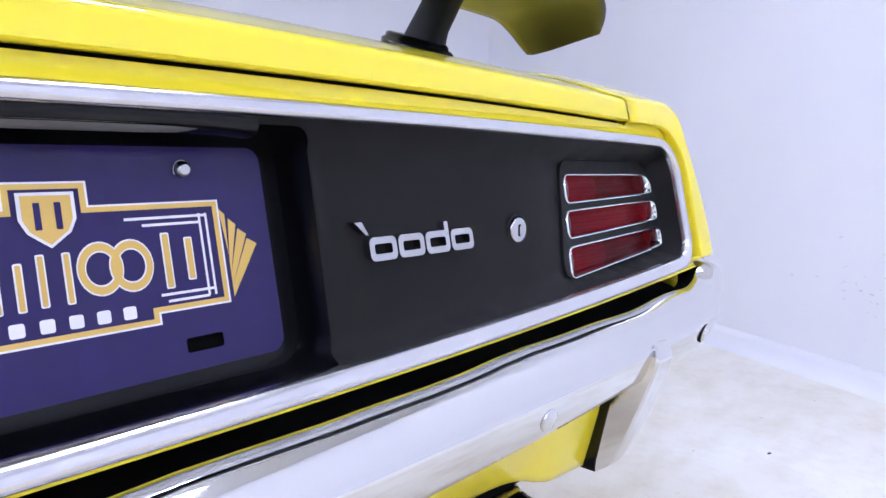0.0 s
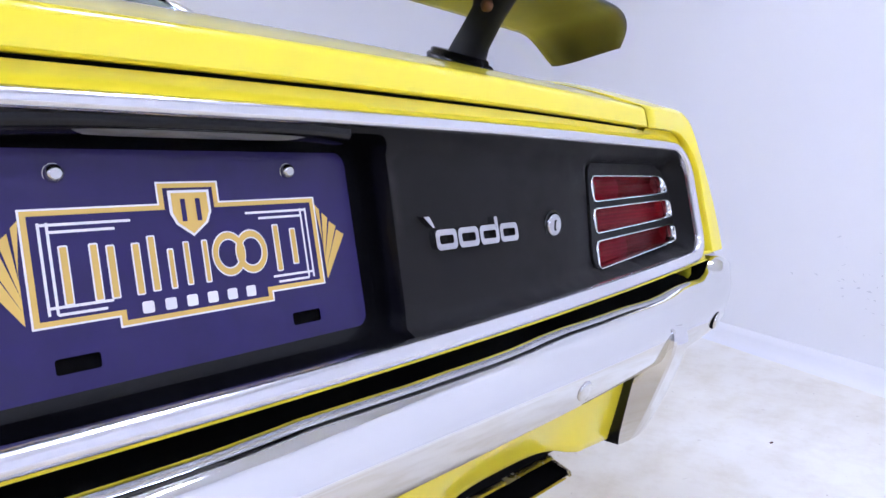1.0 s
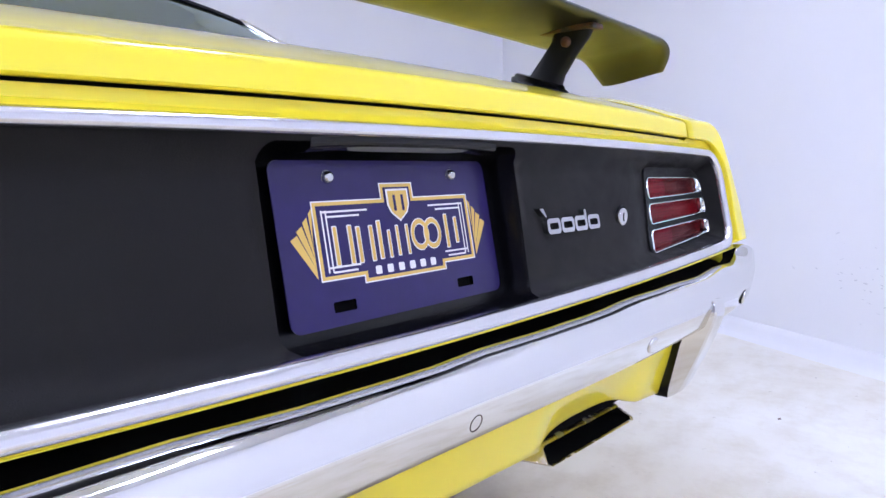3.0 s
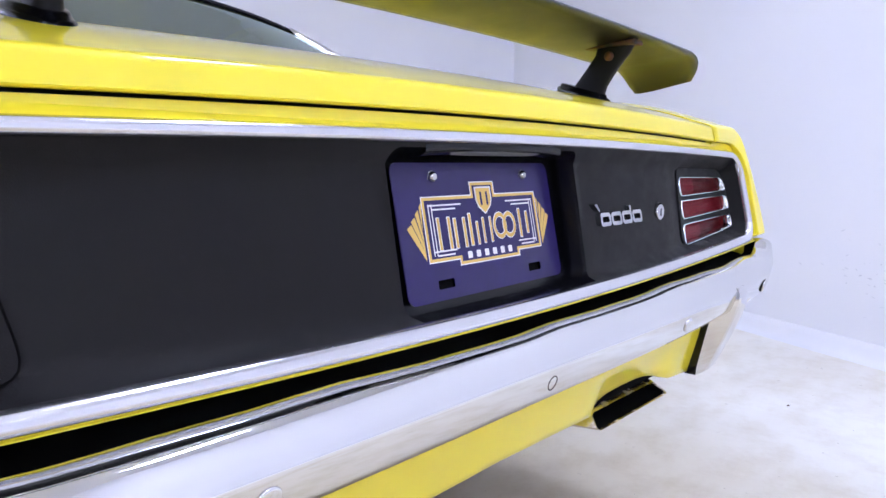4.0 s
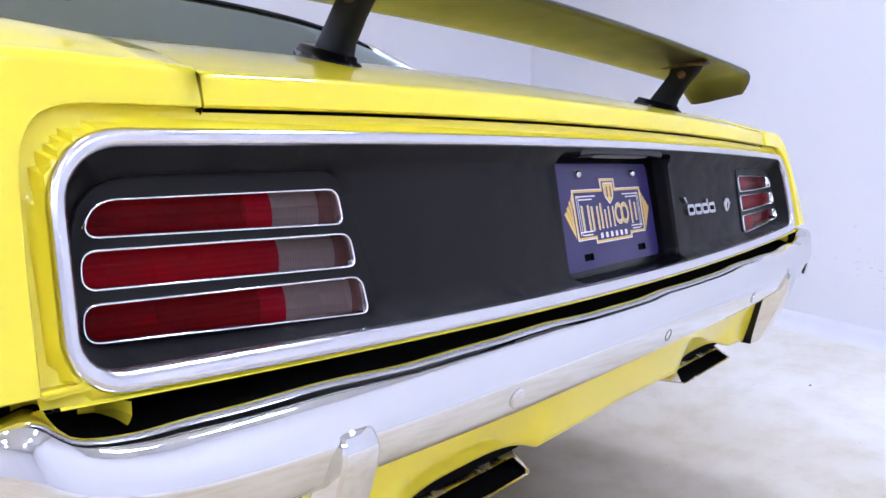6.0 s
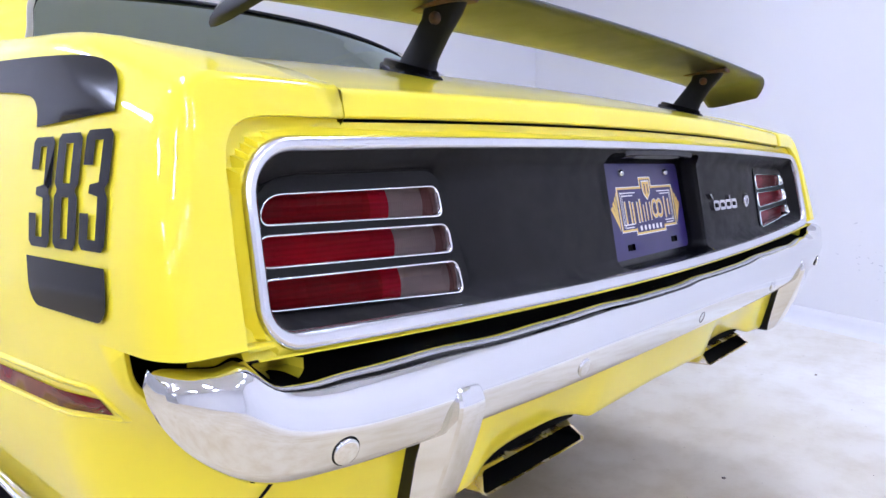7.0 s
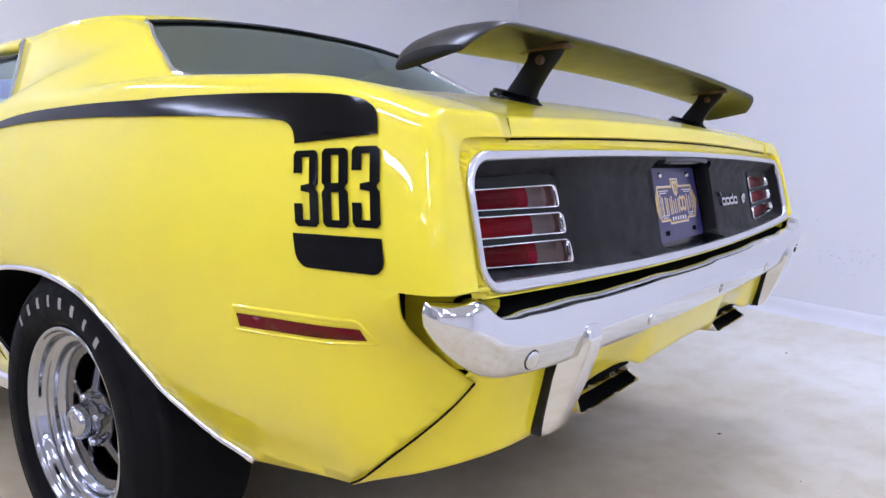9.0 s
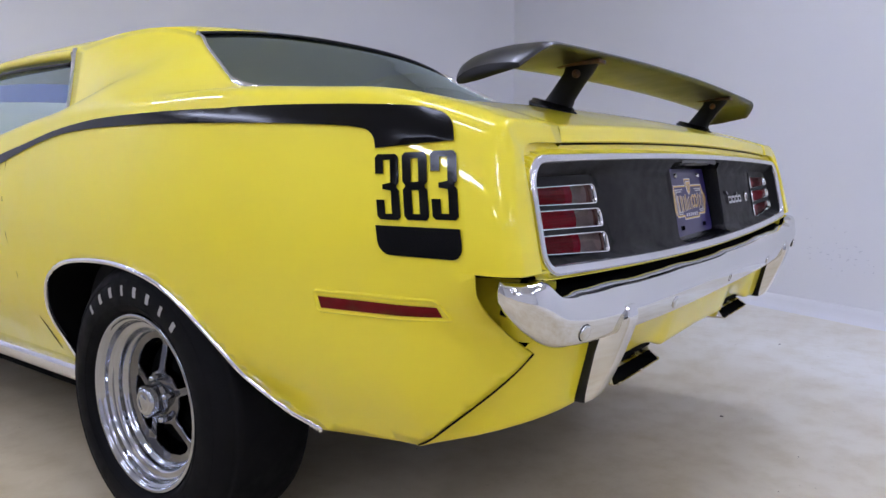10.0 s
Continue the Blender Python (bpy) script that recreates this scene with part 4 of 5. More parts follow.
def deck_lid():
    xs = np.linspace(-0.7137, 0.7137, 41)
    rows = []
    for y in [0.60 - 0.03 * i for i in range(20)] + [0.010]:
        rows.append([Vector((x, y + 0.006 * (x / 0.85) ** 2, deck_z(x, y))) for x in xs])
    for dy, dz in ((0.014, 0.0), (0.007, -0.0014), (0.002, -0.005), (0.0, -0.010)):
        rows.append([Vector((x, tail_y(x, 0.945) + dy, deck_z(x, -0.03) + dz)) for x in xs])
    rows.append([Vector((x, tail_y(x, 0.925), lip_low(x) + 0.002)) for x in xs])
    rows.append([Vector((x, tail_y(x, 0.925) + 0.002, lip_low(x))) for x in xs])
    rows.append([Vector((x, tail_y(x, 0.925) + 0.02, lip_low(x))) for x in xs])
    rows = [[r[0] + Vector((0, 0.010, -0.012))] + r + [r[-1] + Vector((0, 0.010, -0.012))] for r in rows]
    auto(part("deck_lid", grid(rows), YELLOW, car, "yellow boot lid with a rolled rear lip"), 50)
    # dark channel seen through the gaps
    part("lid_channel", grid([[Vector((x, tail_y(x, 0.92) + d, lip_low(x) + z)) for x in xs] for d, z in ((0.018, -0.006), (0.018, 0.01))]), HOLE, car, smooth=False)
    for s in (-1, 1):
        part("lid_channel", grid([[Vector((s * (0.7155 + e), y, deck_z(0.717, y) - 0.006)) for e in (-0.004, 0.004)] for y in np.linspace(-0.03, 0.6, 20)]), HOLE, car, smooth=False)
    rows = [[Vector((x, y, deck_z(x, 0.6) + (y - 0.6) * 0.06)) for x in np.linspace(-0.83, 0.83, 15)] for y in (0.604, 0.72, 0.9)]
    part("tulip_panel", grid(rows), YELLOW, car)


deck_lid()


def windows():
    n = GLASS_N
    rows = []
    for i in range(n):
        e = b_line[i]
        f = i / (n - 1)
        row = []
        for j in range(25):
            u = -1 + j / 12
            k = 1 - u * u
            row.append(Vector((-e.x * u, e.y + k * (-0.075 * (1 - f) - 0.048 * f), e.z - 0.004 + (1 - abs(u) ** 2.6) * (0.002 + 0.036 * f))))
        rows.append(row)
    rw = part("rear_window", grid(rows), REAR_GLASS, car, "grey-tinted curved rear window")
    for s in (-1, 1):
        edge = [Vector((-s * p.x, p.y, p.z + 0.001)) for p in b_line[:n]]
        part("window_trim", tube(edge, 0.006, 8, flat=(0.010, 0.005)), CHROME, rw, "chrome window moulding")
    top = [p + Vector((0, 0, 0.005)) for p in rows[-1]]
    part("window_trim", tube(top, 0.006, 8), BLACK_GLOSS, rw, "dark seal along the roof edge")
    # side windows
    for s in (-1, 1):
        over = [p for p in roof_edge if p.y >= 1.66]
        prof = ((0.03, 0.004), (0.0, 0.002), (-0.012, -0.004), (-0.018, -0.014), (-0.017, -0.026), (-0.004, -0.030))
        part("roof_rail", grid([[Vector((-s * (p.x + a), p.y, p.z + b)) for a, b in prof] for p in over]), YELLOW, car)
        rail = [p + Vector((-0.004, 0, -0.028)) for p in roof_edge if p.y >= 1.64]
        rows = []
        for p in rail:
            f = (p.y - rail[0].y) / (rail[-1].y - rail[0].y)
            yb = 1.478 + f * (2.93 - 1.478)
            xb, zb = side(yb, roll_z(yb)) - 0.085, shoulder(yb) + 0.003
            b = Vector((-xb, yb, zb))
            rows.append([Vector((-s * q.x, q.y, q.z)) for q in (b.lerp(p, j / 6) + Vector((-0.012, 0, 0.006)) * 4 * (j / 6) * (1 - j / 6) for j in range(7))])
        sw = part("side_window", grid(rows), GLASS, car, "lightly tinted side window")
        part("window_trim", tube([Vector((-s * p.x, p.y + 0.004, p.z)) for p in SAIL_EDGE], 0.008, 8), CHROME, sw, "chrome window moulding")
        part("window_trim", tube([r[0] for r in rows], 0.005, 8), CHROME, sw, "chrome window moulding")
        part("window_seal", tube([r[-1] + Vector((0, 0, -0.020)) for r in rows], 0.011, 8, flat=(0.008, 0.030)), BLACK_GLOSS, sw, "black rubber seal")
    # windscreen with a blue band along its top
    rows = []
    for j in range(9):
        f = j / 8
        row = []
        for i in range(15):
            u = -1 + i / 7
            x = u * (0.62 + 0.13 * f)
            row.append(Vector((x, 2.70 + 0.40 * f + 0.06 * (1 - u * u), 1.222 + 0.066 * (1 - u * u) * (1 - f) - 0.27 * f)))
        rows.append(row)
    ws = part("windscreen", grid(rows[2:]), GLASS, car, "clear windscreen with a blue sun band")
    part("sun_band", grid(rows[:3]), SUN_BAND, ws, "blue tinted band along the windscreen top")


windows()


def cabin():
    e = new("cabin")
    e.parent = car
    e["label"] = "dark cabin with black vinyl seats"
    part("parcel_shelf", box(-0.62, 0.74, 0.98, 0.62, 1.15, 1.0, 0.005), SEAT, e)
    part("cabin_floor", box(-0.72, 1.1, 0.36, 0.72, 3.0, 0.42, 0.01), SEAT, e)
    part("bulkhead", box(-0.7, 1.08, 0.42, 0.7, 1.12, 0.98, 0.01), SEAT, e)
    for x in (-0.37, 0.37):
        part("rear_seat", box(x - 0.3, 1.15, 0.5, x + 0.3, 1.3, 0.99, 0.05, 4), SEAT, e)
        part("front_seat", box(x - 0.25, 1.95, 0.45, x + 0.25, 2.1, 1.06, 0.06, 4), SEAT, e)
    part("dashboard", box(-0.7, 2.75, 0.7, 0.7, 3.1, 0.92, 0.05, 3), SEAT, e)
    lining = [[q + Vector((0, 0, -0.018)) for q in roof_row(p)[1:-1]] for p in roof_edge]
    part("headliner", grid(lining), HEADLINER, e, "cream roof lining")
    for s in (-1, 1):
        rows = [[Vector((s * (side(y, roll_z(y)) - 0.10), y, z)) for z in (0.42, shoulder(y) - 0.01)] for y in np.linspace(1.1, 3.0, 10)]
        part("door_card", grid(rows), SEAT, e)


cabin()


# ---- bumper, valance, exhausts ----
bp_x = [0.0, 0.2, 0.4, 0.55, 0.68, 0.76, 0.81, 0.85, 0.880, 0.904, 0.921, 0.931, 0.935]
bp_y = [-0.117, -0.117, -0.117, -0.116, -0.114, -0.111, -0.108, -0.103, -0.095, -0.083, -0.067, -0.051, -0.040]
bp_top = [0.659, 0.661, 0.664, 0.667, 0.670, 0.673, 0.676, 0.686, 0.707, 0.707, 0.708, 0.709, 0.709]
bp_fold = [0.634, 0.634, 0.635, 0.636, 0.640, 0.644, 0.650, 0.657, 0.662, 0.667, 0.672, 0.678, 0.686]
bp_low = [0.588, 0.588, 0.590, 0.594, 0.598, 0.602, 0.606, 0.610, 0.619, 0.633, 0.649, 0.668, 0.684]


def bumper():
    line = [Vector((x, y, 0)) for x, y in zip(bp_x, bp_y)]
    rows = []
    for i, p in enumerate(line):
        t = (line[min(i + 1, len(line) - 1)] - line[max(i - 1, 0)]).normalized()
        nrm = Vector((t.y, -t.x, 0))
        top, fold, low = bp_top[i], bp_fold[i], bp_low[i]
        w = 1.0 if i < 8 else max(0.4, 1 - 0.13 * (i - 7))
        e = min(1, max(0, (i - 5) / 4))
        e = e * e * (3 - 2 * e)
        mid = (top + low) / 2 + 0.006
        crest = top + 0.0045
        flat = [(0.085, crest + 0.007), (0.066, crest + 0.0118), (0.050, crest + 0.0093), (0.036, crest + 0.0056), (0.0235, crest + 0.0014), (0.0130, crest - 0.0028), (0.0080, crest - 0.0058), (0.0035, fold + 0.003), (0.001, fold - 0.001), (0.0018, fold - 0.008), (0.009, low + 0.010), (0.0125, low + 0.003), (0.018, low), (0.045, low + 0.005)]
        bulb = [(0.070 * w, top - 0.004), (0.050 * w, top - 0.001), (0.036 * w, top), (0.024 * w, top), (0.012 * w, top - 0.002), (0.007 * w, top - 0.005), (0.004 * w, top - 0.009), (0.001, mid + 0.010), (0.0, mid), (0.0015, mid - 0.010), (0.006 * w, low + 0.012), (0.010 * w, low + 0.005), (0.018 * w, low), (0.034 * w, low + 0.004)]
        prof = [(a0 + (b0 - a0) * e, a1 + (b1 - a1) * e) for (a0, a1), (b0, b1) in zip(flat, bulb)]
        rows.append([Vector((p.x, p.y, 0)) - nrm * a + Vector((0, 0, z)) for a, z in prof])
    def smooth_rows(rs):
        cols = list(zip(*rs))
        return list(map(list, zip(*[spline(c, 4) for c in cols])))
    half = smooth_rows(rows)
    full = [[Vector((-q.x, q.y, q.z)) for q in r] for r in reversed(half[1:])] + half
    # the pressed top flange is slightly wavy
    for r in full:
        for j, k in enumerate((0.3, 0.8, 1.0, 0.9, 0.5)):
            r[j].z += k * (0.0009 * math.sin(r[j].x * 17.0 + 0.6) + 0.0005 * math.sin(r[j].x * 37.0)) * (1 if abs(r[j].x) < 0.8 else 0)
    bm = grid(full)
    bmesh.ops.holes_fill(bm, edges=[e for e in bm.edges if e.is_boundary and all(abs(v.co.x) > 0.90 for v in e.verts)])
    bp = part("rear_bumper", bm, BUMPER_CHROME, car, "chrome rear bumper with upswept ends", mods=[("SOLIDIFY", {"thickness": 0.003, "offset": 1})])
    auto(bp, 60)
    for x, y, z, a in ((0.0, -0.1125, 0.609, 0), (0.40, -0.1125, 0.611, 0), (-0.40, -0.1125, 0.611, 0), (0.795, -0.1065, 0.624, 9), (-0.795, -0.1065, 0.624, -9)):
        if x == 0.0:
            empty = lathe([(-0.0006, 0.0100), (-0.0012, 0.0088), (0.0015, 0.0078), (0.004, 0.0)], "y", 20)
            bmesh.ops.transform(empty, matrix=Matrix.Translation((x, y - 0.0008, z)) @ Matrix.Rotation(radians(14), 4, "X"), verts=empty.verts[:])
            part("bolt_hole", empty, RUST, bp, "empty bolt hole")
            continue
        prof = [(0.006, 0.0126), (-0.0022, 0.0126), (-0.0034, 0.0118), (-0.0040, 0.0095), (-0.0043, 0.0)]
        b = lathe(prof, "y", 24)
        bmesh.ops.transform(b, matrix=Matrix.Translation((x, y, z)) @ Matrix.Rotation(radians(a), 4, "Z") @ Matrix.Rotation(radians(14), 4, "X"), verts=b.verts[:])
        bolt = part("bumper_bolt", b, BUMPER_CHROME, bp, "domed chrome bumper bolt")
        # Dark ring paints the dark reflection along the dome's edge.
        ring = lathe([(0.004, 0.0142), (-0.0003, 0.0142), (-0.0008, 0.0138), (-0.0008, 0.0126)], "y", 24)
        bmesh.ops.transform(ring, matrix=Matrix.Translation((x, y, z)) @ Matrix.Rotation(radians(a), 4, "Z") @ Matrix.Rotation(radians(14), 4, "X"), verts=ring.verts[:])
        part("bolt_dark_reflection", ring, HOLE, bolt, "thin dark gap round the bolt")


bumper()


def bumper_guard(s):
    """A leaning chrome wedge with a black backing against the valance."""
    front = [(-0.1125, 0.6445, 0.0155), (-0.1190, 0.6405, 0.0180), (-0.1235, 0.627, 0.0205), (-0.120, 0.607, 0.0215), (-0.105, 0.565, 0.0225), (-0.086, 0.520, 0.0215), (-0.070, 0.487, 0.0195), (-0.061, 0.473, 0.0180), (-0.052, 0.466, 0.016)]
    rear = [(-0.095, 0.6415, 0.0175), (-0.090, 0.634, 0.0235), (-0.086, 0.620, 0.0265), (-0.079, 0.600, 0.0280), (-0.067, 0.560, 0.0290), (-0.057, 0.515, 0.0290), (-0.050, 0.482, 0.0285), (-0.048, 0.470, 0.027), (-0.047, 0.464, 0.025)]
    c = 0.6375
    rows = []
    for (yf, zf, wf), (yb, zb, wb) in zip(front, rear):
        row = []
        for u, v, p in ((-1, 0.0, 0), (-1, 0.5, 0.0015), (-1, 0.93, 0.0005), (-0.85, 1.0, 0), (0.0, 1.0, 0.0012), (0.85, 1.0, 0), (1, 0.93, 0.0005), (1, 0.5, 0.0015), (1, 0.0, 0)):
            w = wb + (wf - wb) * v
            row.append(Vector((s * (c + u * w), yb + (yf - yb) * v - (p if abs(u) < 0.1 else 0), zb + (zf - zb) * v)))
        rows.append(row)
    cols = list(zip(*rows))
    rows = list(map(list, zip(*[spline(q, 3) for q in cols])))
    bm = grid(rows)
    for r in (rows[0], rows[-1]):
        join(bm, grid([r, [sum(r, Vector()) / len(r)] * len(r)]))
    g = auto(part("bumper_guard", weld(bm, 1e-5), BUMPER_CHROME, car, "leaning chrome bumper guard with black backing"), 22)
    back = grid([[Vector((s * (c + u * (w + 0.001)), y + v, z)) for u, v in ((-1, 0.0), (1, 0.0), (1, 0.022), (-1, 0.022))] for y, z, w in rear[3:]], True)
    bmesh.ops.holes_fill(back, edges=back.edges[:])
    part("guard_backing", back, BLACK_GLOSS, g, "black rubber backing", smooth=False)


bumper_guard(-1)
bumper_guard(1)

val_low_y = curve1([(0.0, -0.032), (0.5, -0.030), (0.66, -0.026), (0.72, -0.008), (0.77, 0.025), (0.81, 0.085), (0.84, 0.172)])
val_low_z = curve1([(0.0, 0.487), (0.22, 0.483), (0.5, 0.478), (0.66, 0.464), (0.72, 0.455), (0.77, 0.444), (0.81, 0.424), (0.84, 0.398)])
val_top_y = curve1([(0.0, -0.063), (0.6, -0.060), (0.75, -0.050), (0.82, -0.030)])


def valance():
    rows = []
    xs = list(np.linspace(-1, 1, 81))
    for j in range(13):
        f = j / 12
        row = []
        for u in xs:
            xt, xl = 0.826 * u, 0.852 * u
            a = abs(u)
            # the outer edge follows the seam of the quarter panel
            yt_, zt_ = val_top_y(abs(xt)), 0.606
            yl_, zl_ = val_low_y(abs(xl)), val_low_z(abs(xl))
            x = xt + (xl - xt) * f
            y = yt_ + (yl_ - yt_) * f ** (1.35 - 0.35 * a ** 6)
            z = zt_ + (zl_ - zt_) * f
            if a > 0.985:
                x = math.copysign(side(y, z) - 0.0035, u)
            # raised scallop over each exhaust outlet
            b = max(0, 1 - abs((abs(x) - 0.378) / 0.140) ** 3.2) ** 0.7
            lift = 0.017 * b * max(0, f - 0.35) / 0.65
            row.append(Vector((x, y + 0.018 * b * max(0, f - 0.2), z + lift)))
        rows.append(row)
    edge = rows[-1]
    for dy, dz in ((0.004, -0.0022), (0.010, -0.0030), (0.020, -0.0020), (0.045, 0.002)):
        rows.append([p + Vector((0, dy, dz)) for p in edge])
    ob = part("rear_valance", grid(rows), YELLOW, car, "yellow lower rear valance with scalloped exhaust outlets", mods=[("SOLIDIFY", {"thickness": 0.002, "offset": -1})])
    auto(ob, 60)
    for s in (-1, 1):
        panel_gap("panel_seam", [Vector((s * (side(y, z) - 0.0005), y, z)) for y, z in [tuple(p)[:2] for p in spline([(a, b, 0) for a, b in seam], 4)]], 0.0019)


valance()


def exhaust_tip(s):
    """A flat six-sided chrome outlet with a thin slot of a mouth."""
    mouth = [(0.262, 0.452), (0.505, 0.452), (0.508, 0.456), (0.492, 0.472), (0.486, 0.474), (0.272, 0.474), (0.265, 0.472), (0.256, 0.456)]
    root = [(0.232, 0.452), (0.518, 0.452), (0.526, 0.458), (0.510, 0.502), (0.500, 0.506), (0.250, 0.506), (0.240, 0.502), (0.226, 0.458)]
    rows = [[Vector((s * x, y, z)) for x, z in lp] for y, lp in ((0.40, root), (0.06, root))]
    for y, k in ((-0.036, 1.0), (-0.0375, 0.99), (-0.034, 0.968)):
        rows.append([Vector((s * (0.380 + (x - 0.380) * k), y + 0.9 * (z - 0.452), 0.463 + (z - 0.463) * (2 * k - 1))) for x, z in mouth])
    tip = auto(part("exhaust_tip", grid(rows, True), SMOKED_CHROME, car, "flat chrome exhaust outlet with a slanted mouth"), 20)
    rim = rows[-1]
    # Added dark box stands for the shade between valance and outlet.
    x0, x1 = sorted((s * 0.246, s * 0.515))
    part("outlet_shade_block", box(x0, -0.010, 0.4775, x1, 0.18, 0.53, 0.003), DARK, tip, "dark shroud over the outlet", smooth=False)
    part("exhaust_bore", grid([[p + Vector((0, 0.0005, 0)) for p in rim], [p + Vector((0, 0.06, 0)) for p in rim], [sum(rim, Vector()) / len(rim) + Vector((0, 0.065, 0))] * len(rim)], True), HOLE, tip, "sooty bore")


exhaust_tip(-1)
exhaust_tip(1)


# ---- rear wing ----
def rear_wing():
    e = new("rear_wing")
    e.parent = car
    e["label"] = "satin black rear wing on two struts"
    prof_top = [(0.0, 0.0), (0.004, 0.004), (0.03, 0.007), (0.08, 0.008), (0.12, 0.005), (0.15, -0.001), (0.166, -0.008), (0.170, -0.013)]
    prof_low = [(0.166, -0.018), (0.15, -0.019), (0.11, -0.016), (0.07, -0.011), (0.02, -0.005), (0.002, -0.003)]
    def at(x, a, b):
        d = max(0, abs(x) - 0.655) / 0.095
        droop = 0.040 * d ** 2.3
        mid = 0.085
        chord = 1 - 0.24 * d ** 4
        y = 0.008 + mid + (a - mid) * chord + 0.012 * d ** 2
        return Vector((math.copysign(min(abs(x), 0.655) + 0.088 * d ** 0.9 if d else abs(x), x), y, 1.099 - 0.016 * (min(abs(x), 0.7) / 0.7) ** 2 + b * (1 + 0.1 * d) - droop))
    xs = sorted(set([round(-0.60 + 0.1 * i, 3) for i in range(13)] + [round(s * (0.63 + 0.12 * k / 12), 4) for s in (-1, 1) for k in range(13)]))
    loop = prof_top + prof_low
    top = grid([[at(x, a, b) for a, b in prof_top] for x in xs])
    part("wing_top", top, WING_TOP, e, "satin black upper skin")
    low = grid([[at(x, a, b) for a, b in [prof_top[-1]] + prof_low + [prof_top[0]]] for x in xs])
    part("wing_underside", low, UNDERSIDE, e, "glossy black underside")
    for s in (-1, 1):
        ends = [at(s * 0.75, a, b) for a, b in loop]
        c = sum(ends, Vector()) / len(ends) + Vector((s * 0.006, 0, -0.002))
        part("wing_end", grid([ends, [p.lerp(c, 0.5) + Vector((s * 0.003, 0, 0)) for p in ends], [c] * len(ends)], True), SATIN, e)
        # strut: leaning blade on a two-step foot
        secs = [(0.130, 0.050, 0.020, 0.984), (0.125, 0.040, 0.016, 0.996), (0.114, 0.034, 0.013, 1.010), (0.092, 0.032, 0.012, 1.038), (0.070, 0.033, 0.012, 1.064), (0.058, 0.038, 0.012, 1.091)]
        rows = []
        for yc, ly, lx, z in secs:
            rows.append([Vector((s * 0.462 + lx * math.copysign(abs(math.cos(t)) ** 0.7, math.cos(t)), yc + ly * math.copysign(abs(math.sin(t)) ** 0.8, math.sin(t)), z)) for t in [2 * math.pi * k / 24 for k in range(24)]])
        bm = grid(rows, True)
        st = part("strut", bm, SATIN, e, "satin black wing strut")
        zf = deck_z(0.462, 0.128)
        foot = []
        for dz, k in ((-0.014, 1.0), (0.004, 1.0), (0.007, 0.93), (0.007, 0.88), (0.012, 0.86), (0.014, 0.78)):
            foot.append([Vector((s * 0.462 + 0.029 * k * math.cos(t), 0.128 + 0.054 * k * math.sin(t), zf - 0.001 + dz + 0.30 * (0.054 * k * math.sin(t)))) for t in [2 * math.pi * q / 32 for q in range(32)]])
        fb = grid(foot, True)
        bmesh.ops.holes_fill(fb, edges=fb.edges[:])
        part("strut_foot", fb, BLACK_GLOSS, st, "stepped black foot")
        part("strut_bracket", box(s * 0.462 - 0.016, 0.020, 1.076, s * 0.462 + 0.016, 0.122, 1.085, 0.003), RUST, st, "rusty mounting bracket")
        bolt = lathe([(0.014, 0.0), (0.014, 0.006), (0.010, 0.0085), (0.0, 0.0085)], "x", 12)
        bmesh.ops.scale(bolt, vec=(-1, 1, 1), verts=bolt.verts[:])
        bmesh.ops.translate(bolt, vec=(s * 0.462 - 0.006, 0.070, 1.060), verts=bolt.verts[:])
        part("strut_bolt", bolt, RUST, st, "rusty bolt head")


rear_wing()


# ---- side: stripe, engine call-out, marker lamps, mouldings ----
def on_side(s, d):
    return lambda y, z: Vector((s * (side(y, z) + d), y, z))


def stripe(s):
    top = [(1.95, 0.868), (1.74, 0.921), (1.541, 0.953), (1.368, 0.981), (1.215, 0.996), (1.076, 1.003), (0.837, 1.003), (0.636, 0.998), (0.464, 0.993), (0.316, 0.986), (0.199, 0.978), (0.140, 0.972), (0.100, 0.963), (0.078, 0.952), (0.067, 0.937), (0.061, 0.917)]
    low = [(0.211, 0.909), (0.218, 0.926), (0.232, 0.938), (0.254, 0.944), (0.307, 0.950), (0.454, 0.960), (0.624, 0.968), (0.823, 0.976), (1.060, 0.979), (1.196, 0.977), (1.348, 0.967), (1.519, 0.938), (1.714, 0.896), (1.95, 0.852)]
    lp = [tuple(p)[:2] for p in spline([(a, b, 0) for a, b in top], 3)] + [tuple(p)[:2] for p in spline([(a, b, 0) for a, b in low], 3)]

    def lift(y, z):
        # follows the side and the first turn of the shoulder
        zt = roll_z(y)
        if z <= zt:
            return Vector((s * (side(y, z) + 0.003), y, z))
        line = roll(y, 6)
        for a, b in zip(line, line[1:]):
            if a.z <= z <= b.z:
                q = a.lerp(b, (z - a.z) / max(b.z - a.z, 1e-6))
                return Vector((s * (-q.x + 0.0027), y, z + 0.0016))
        return Vector((s * (-line[0].x + 0.001), y, z))
    part("side_stripe", sheet([lp], 0.012, lift), DECAL, car, "black hockey-stick side stripe")
    blk = [(y + (z - 0.788) * 0.22, z) for y, z in rounded(0.029, 0.740, 0.192, 0.786, (0.022, 0.022, 0.001, 0.001))]
    part("side_stripe", sheet([blk], 0.012, on_side(s, 0.003)), DECAL, car, "black hockey-stick side stripe")


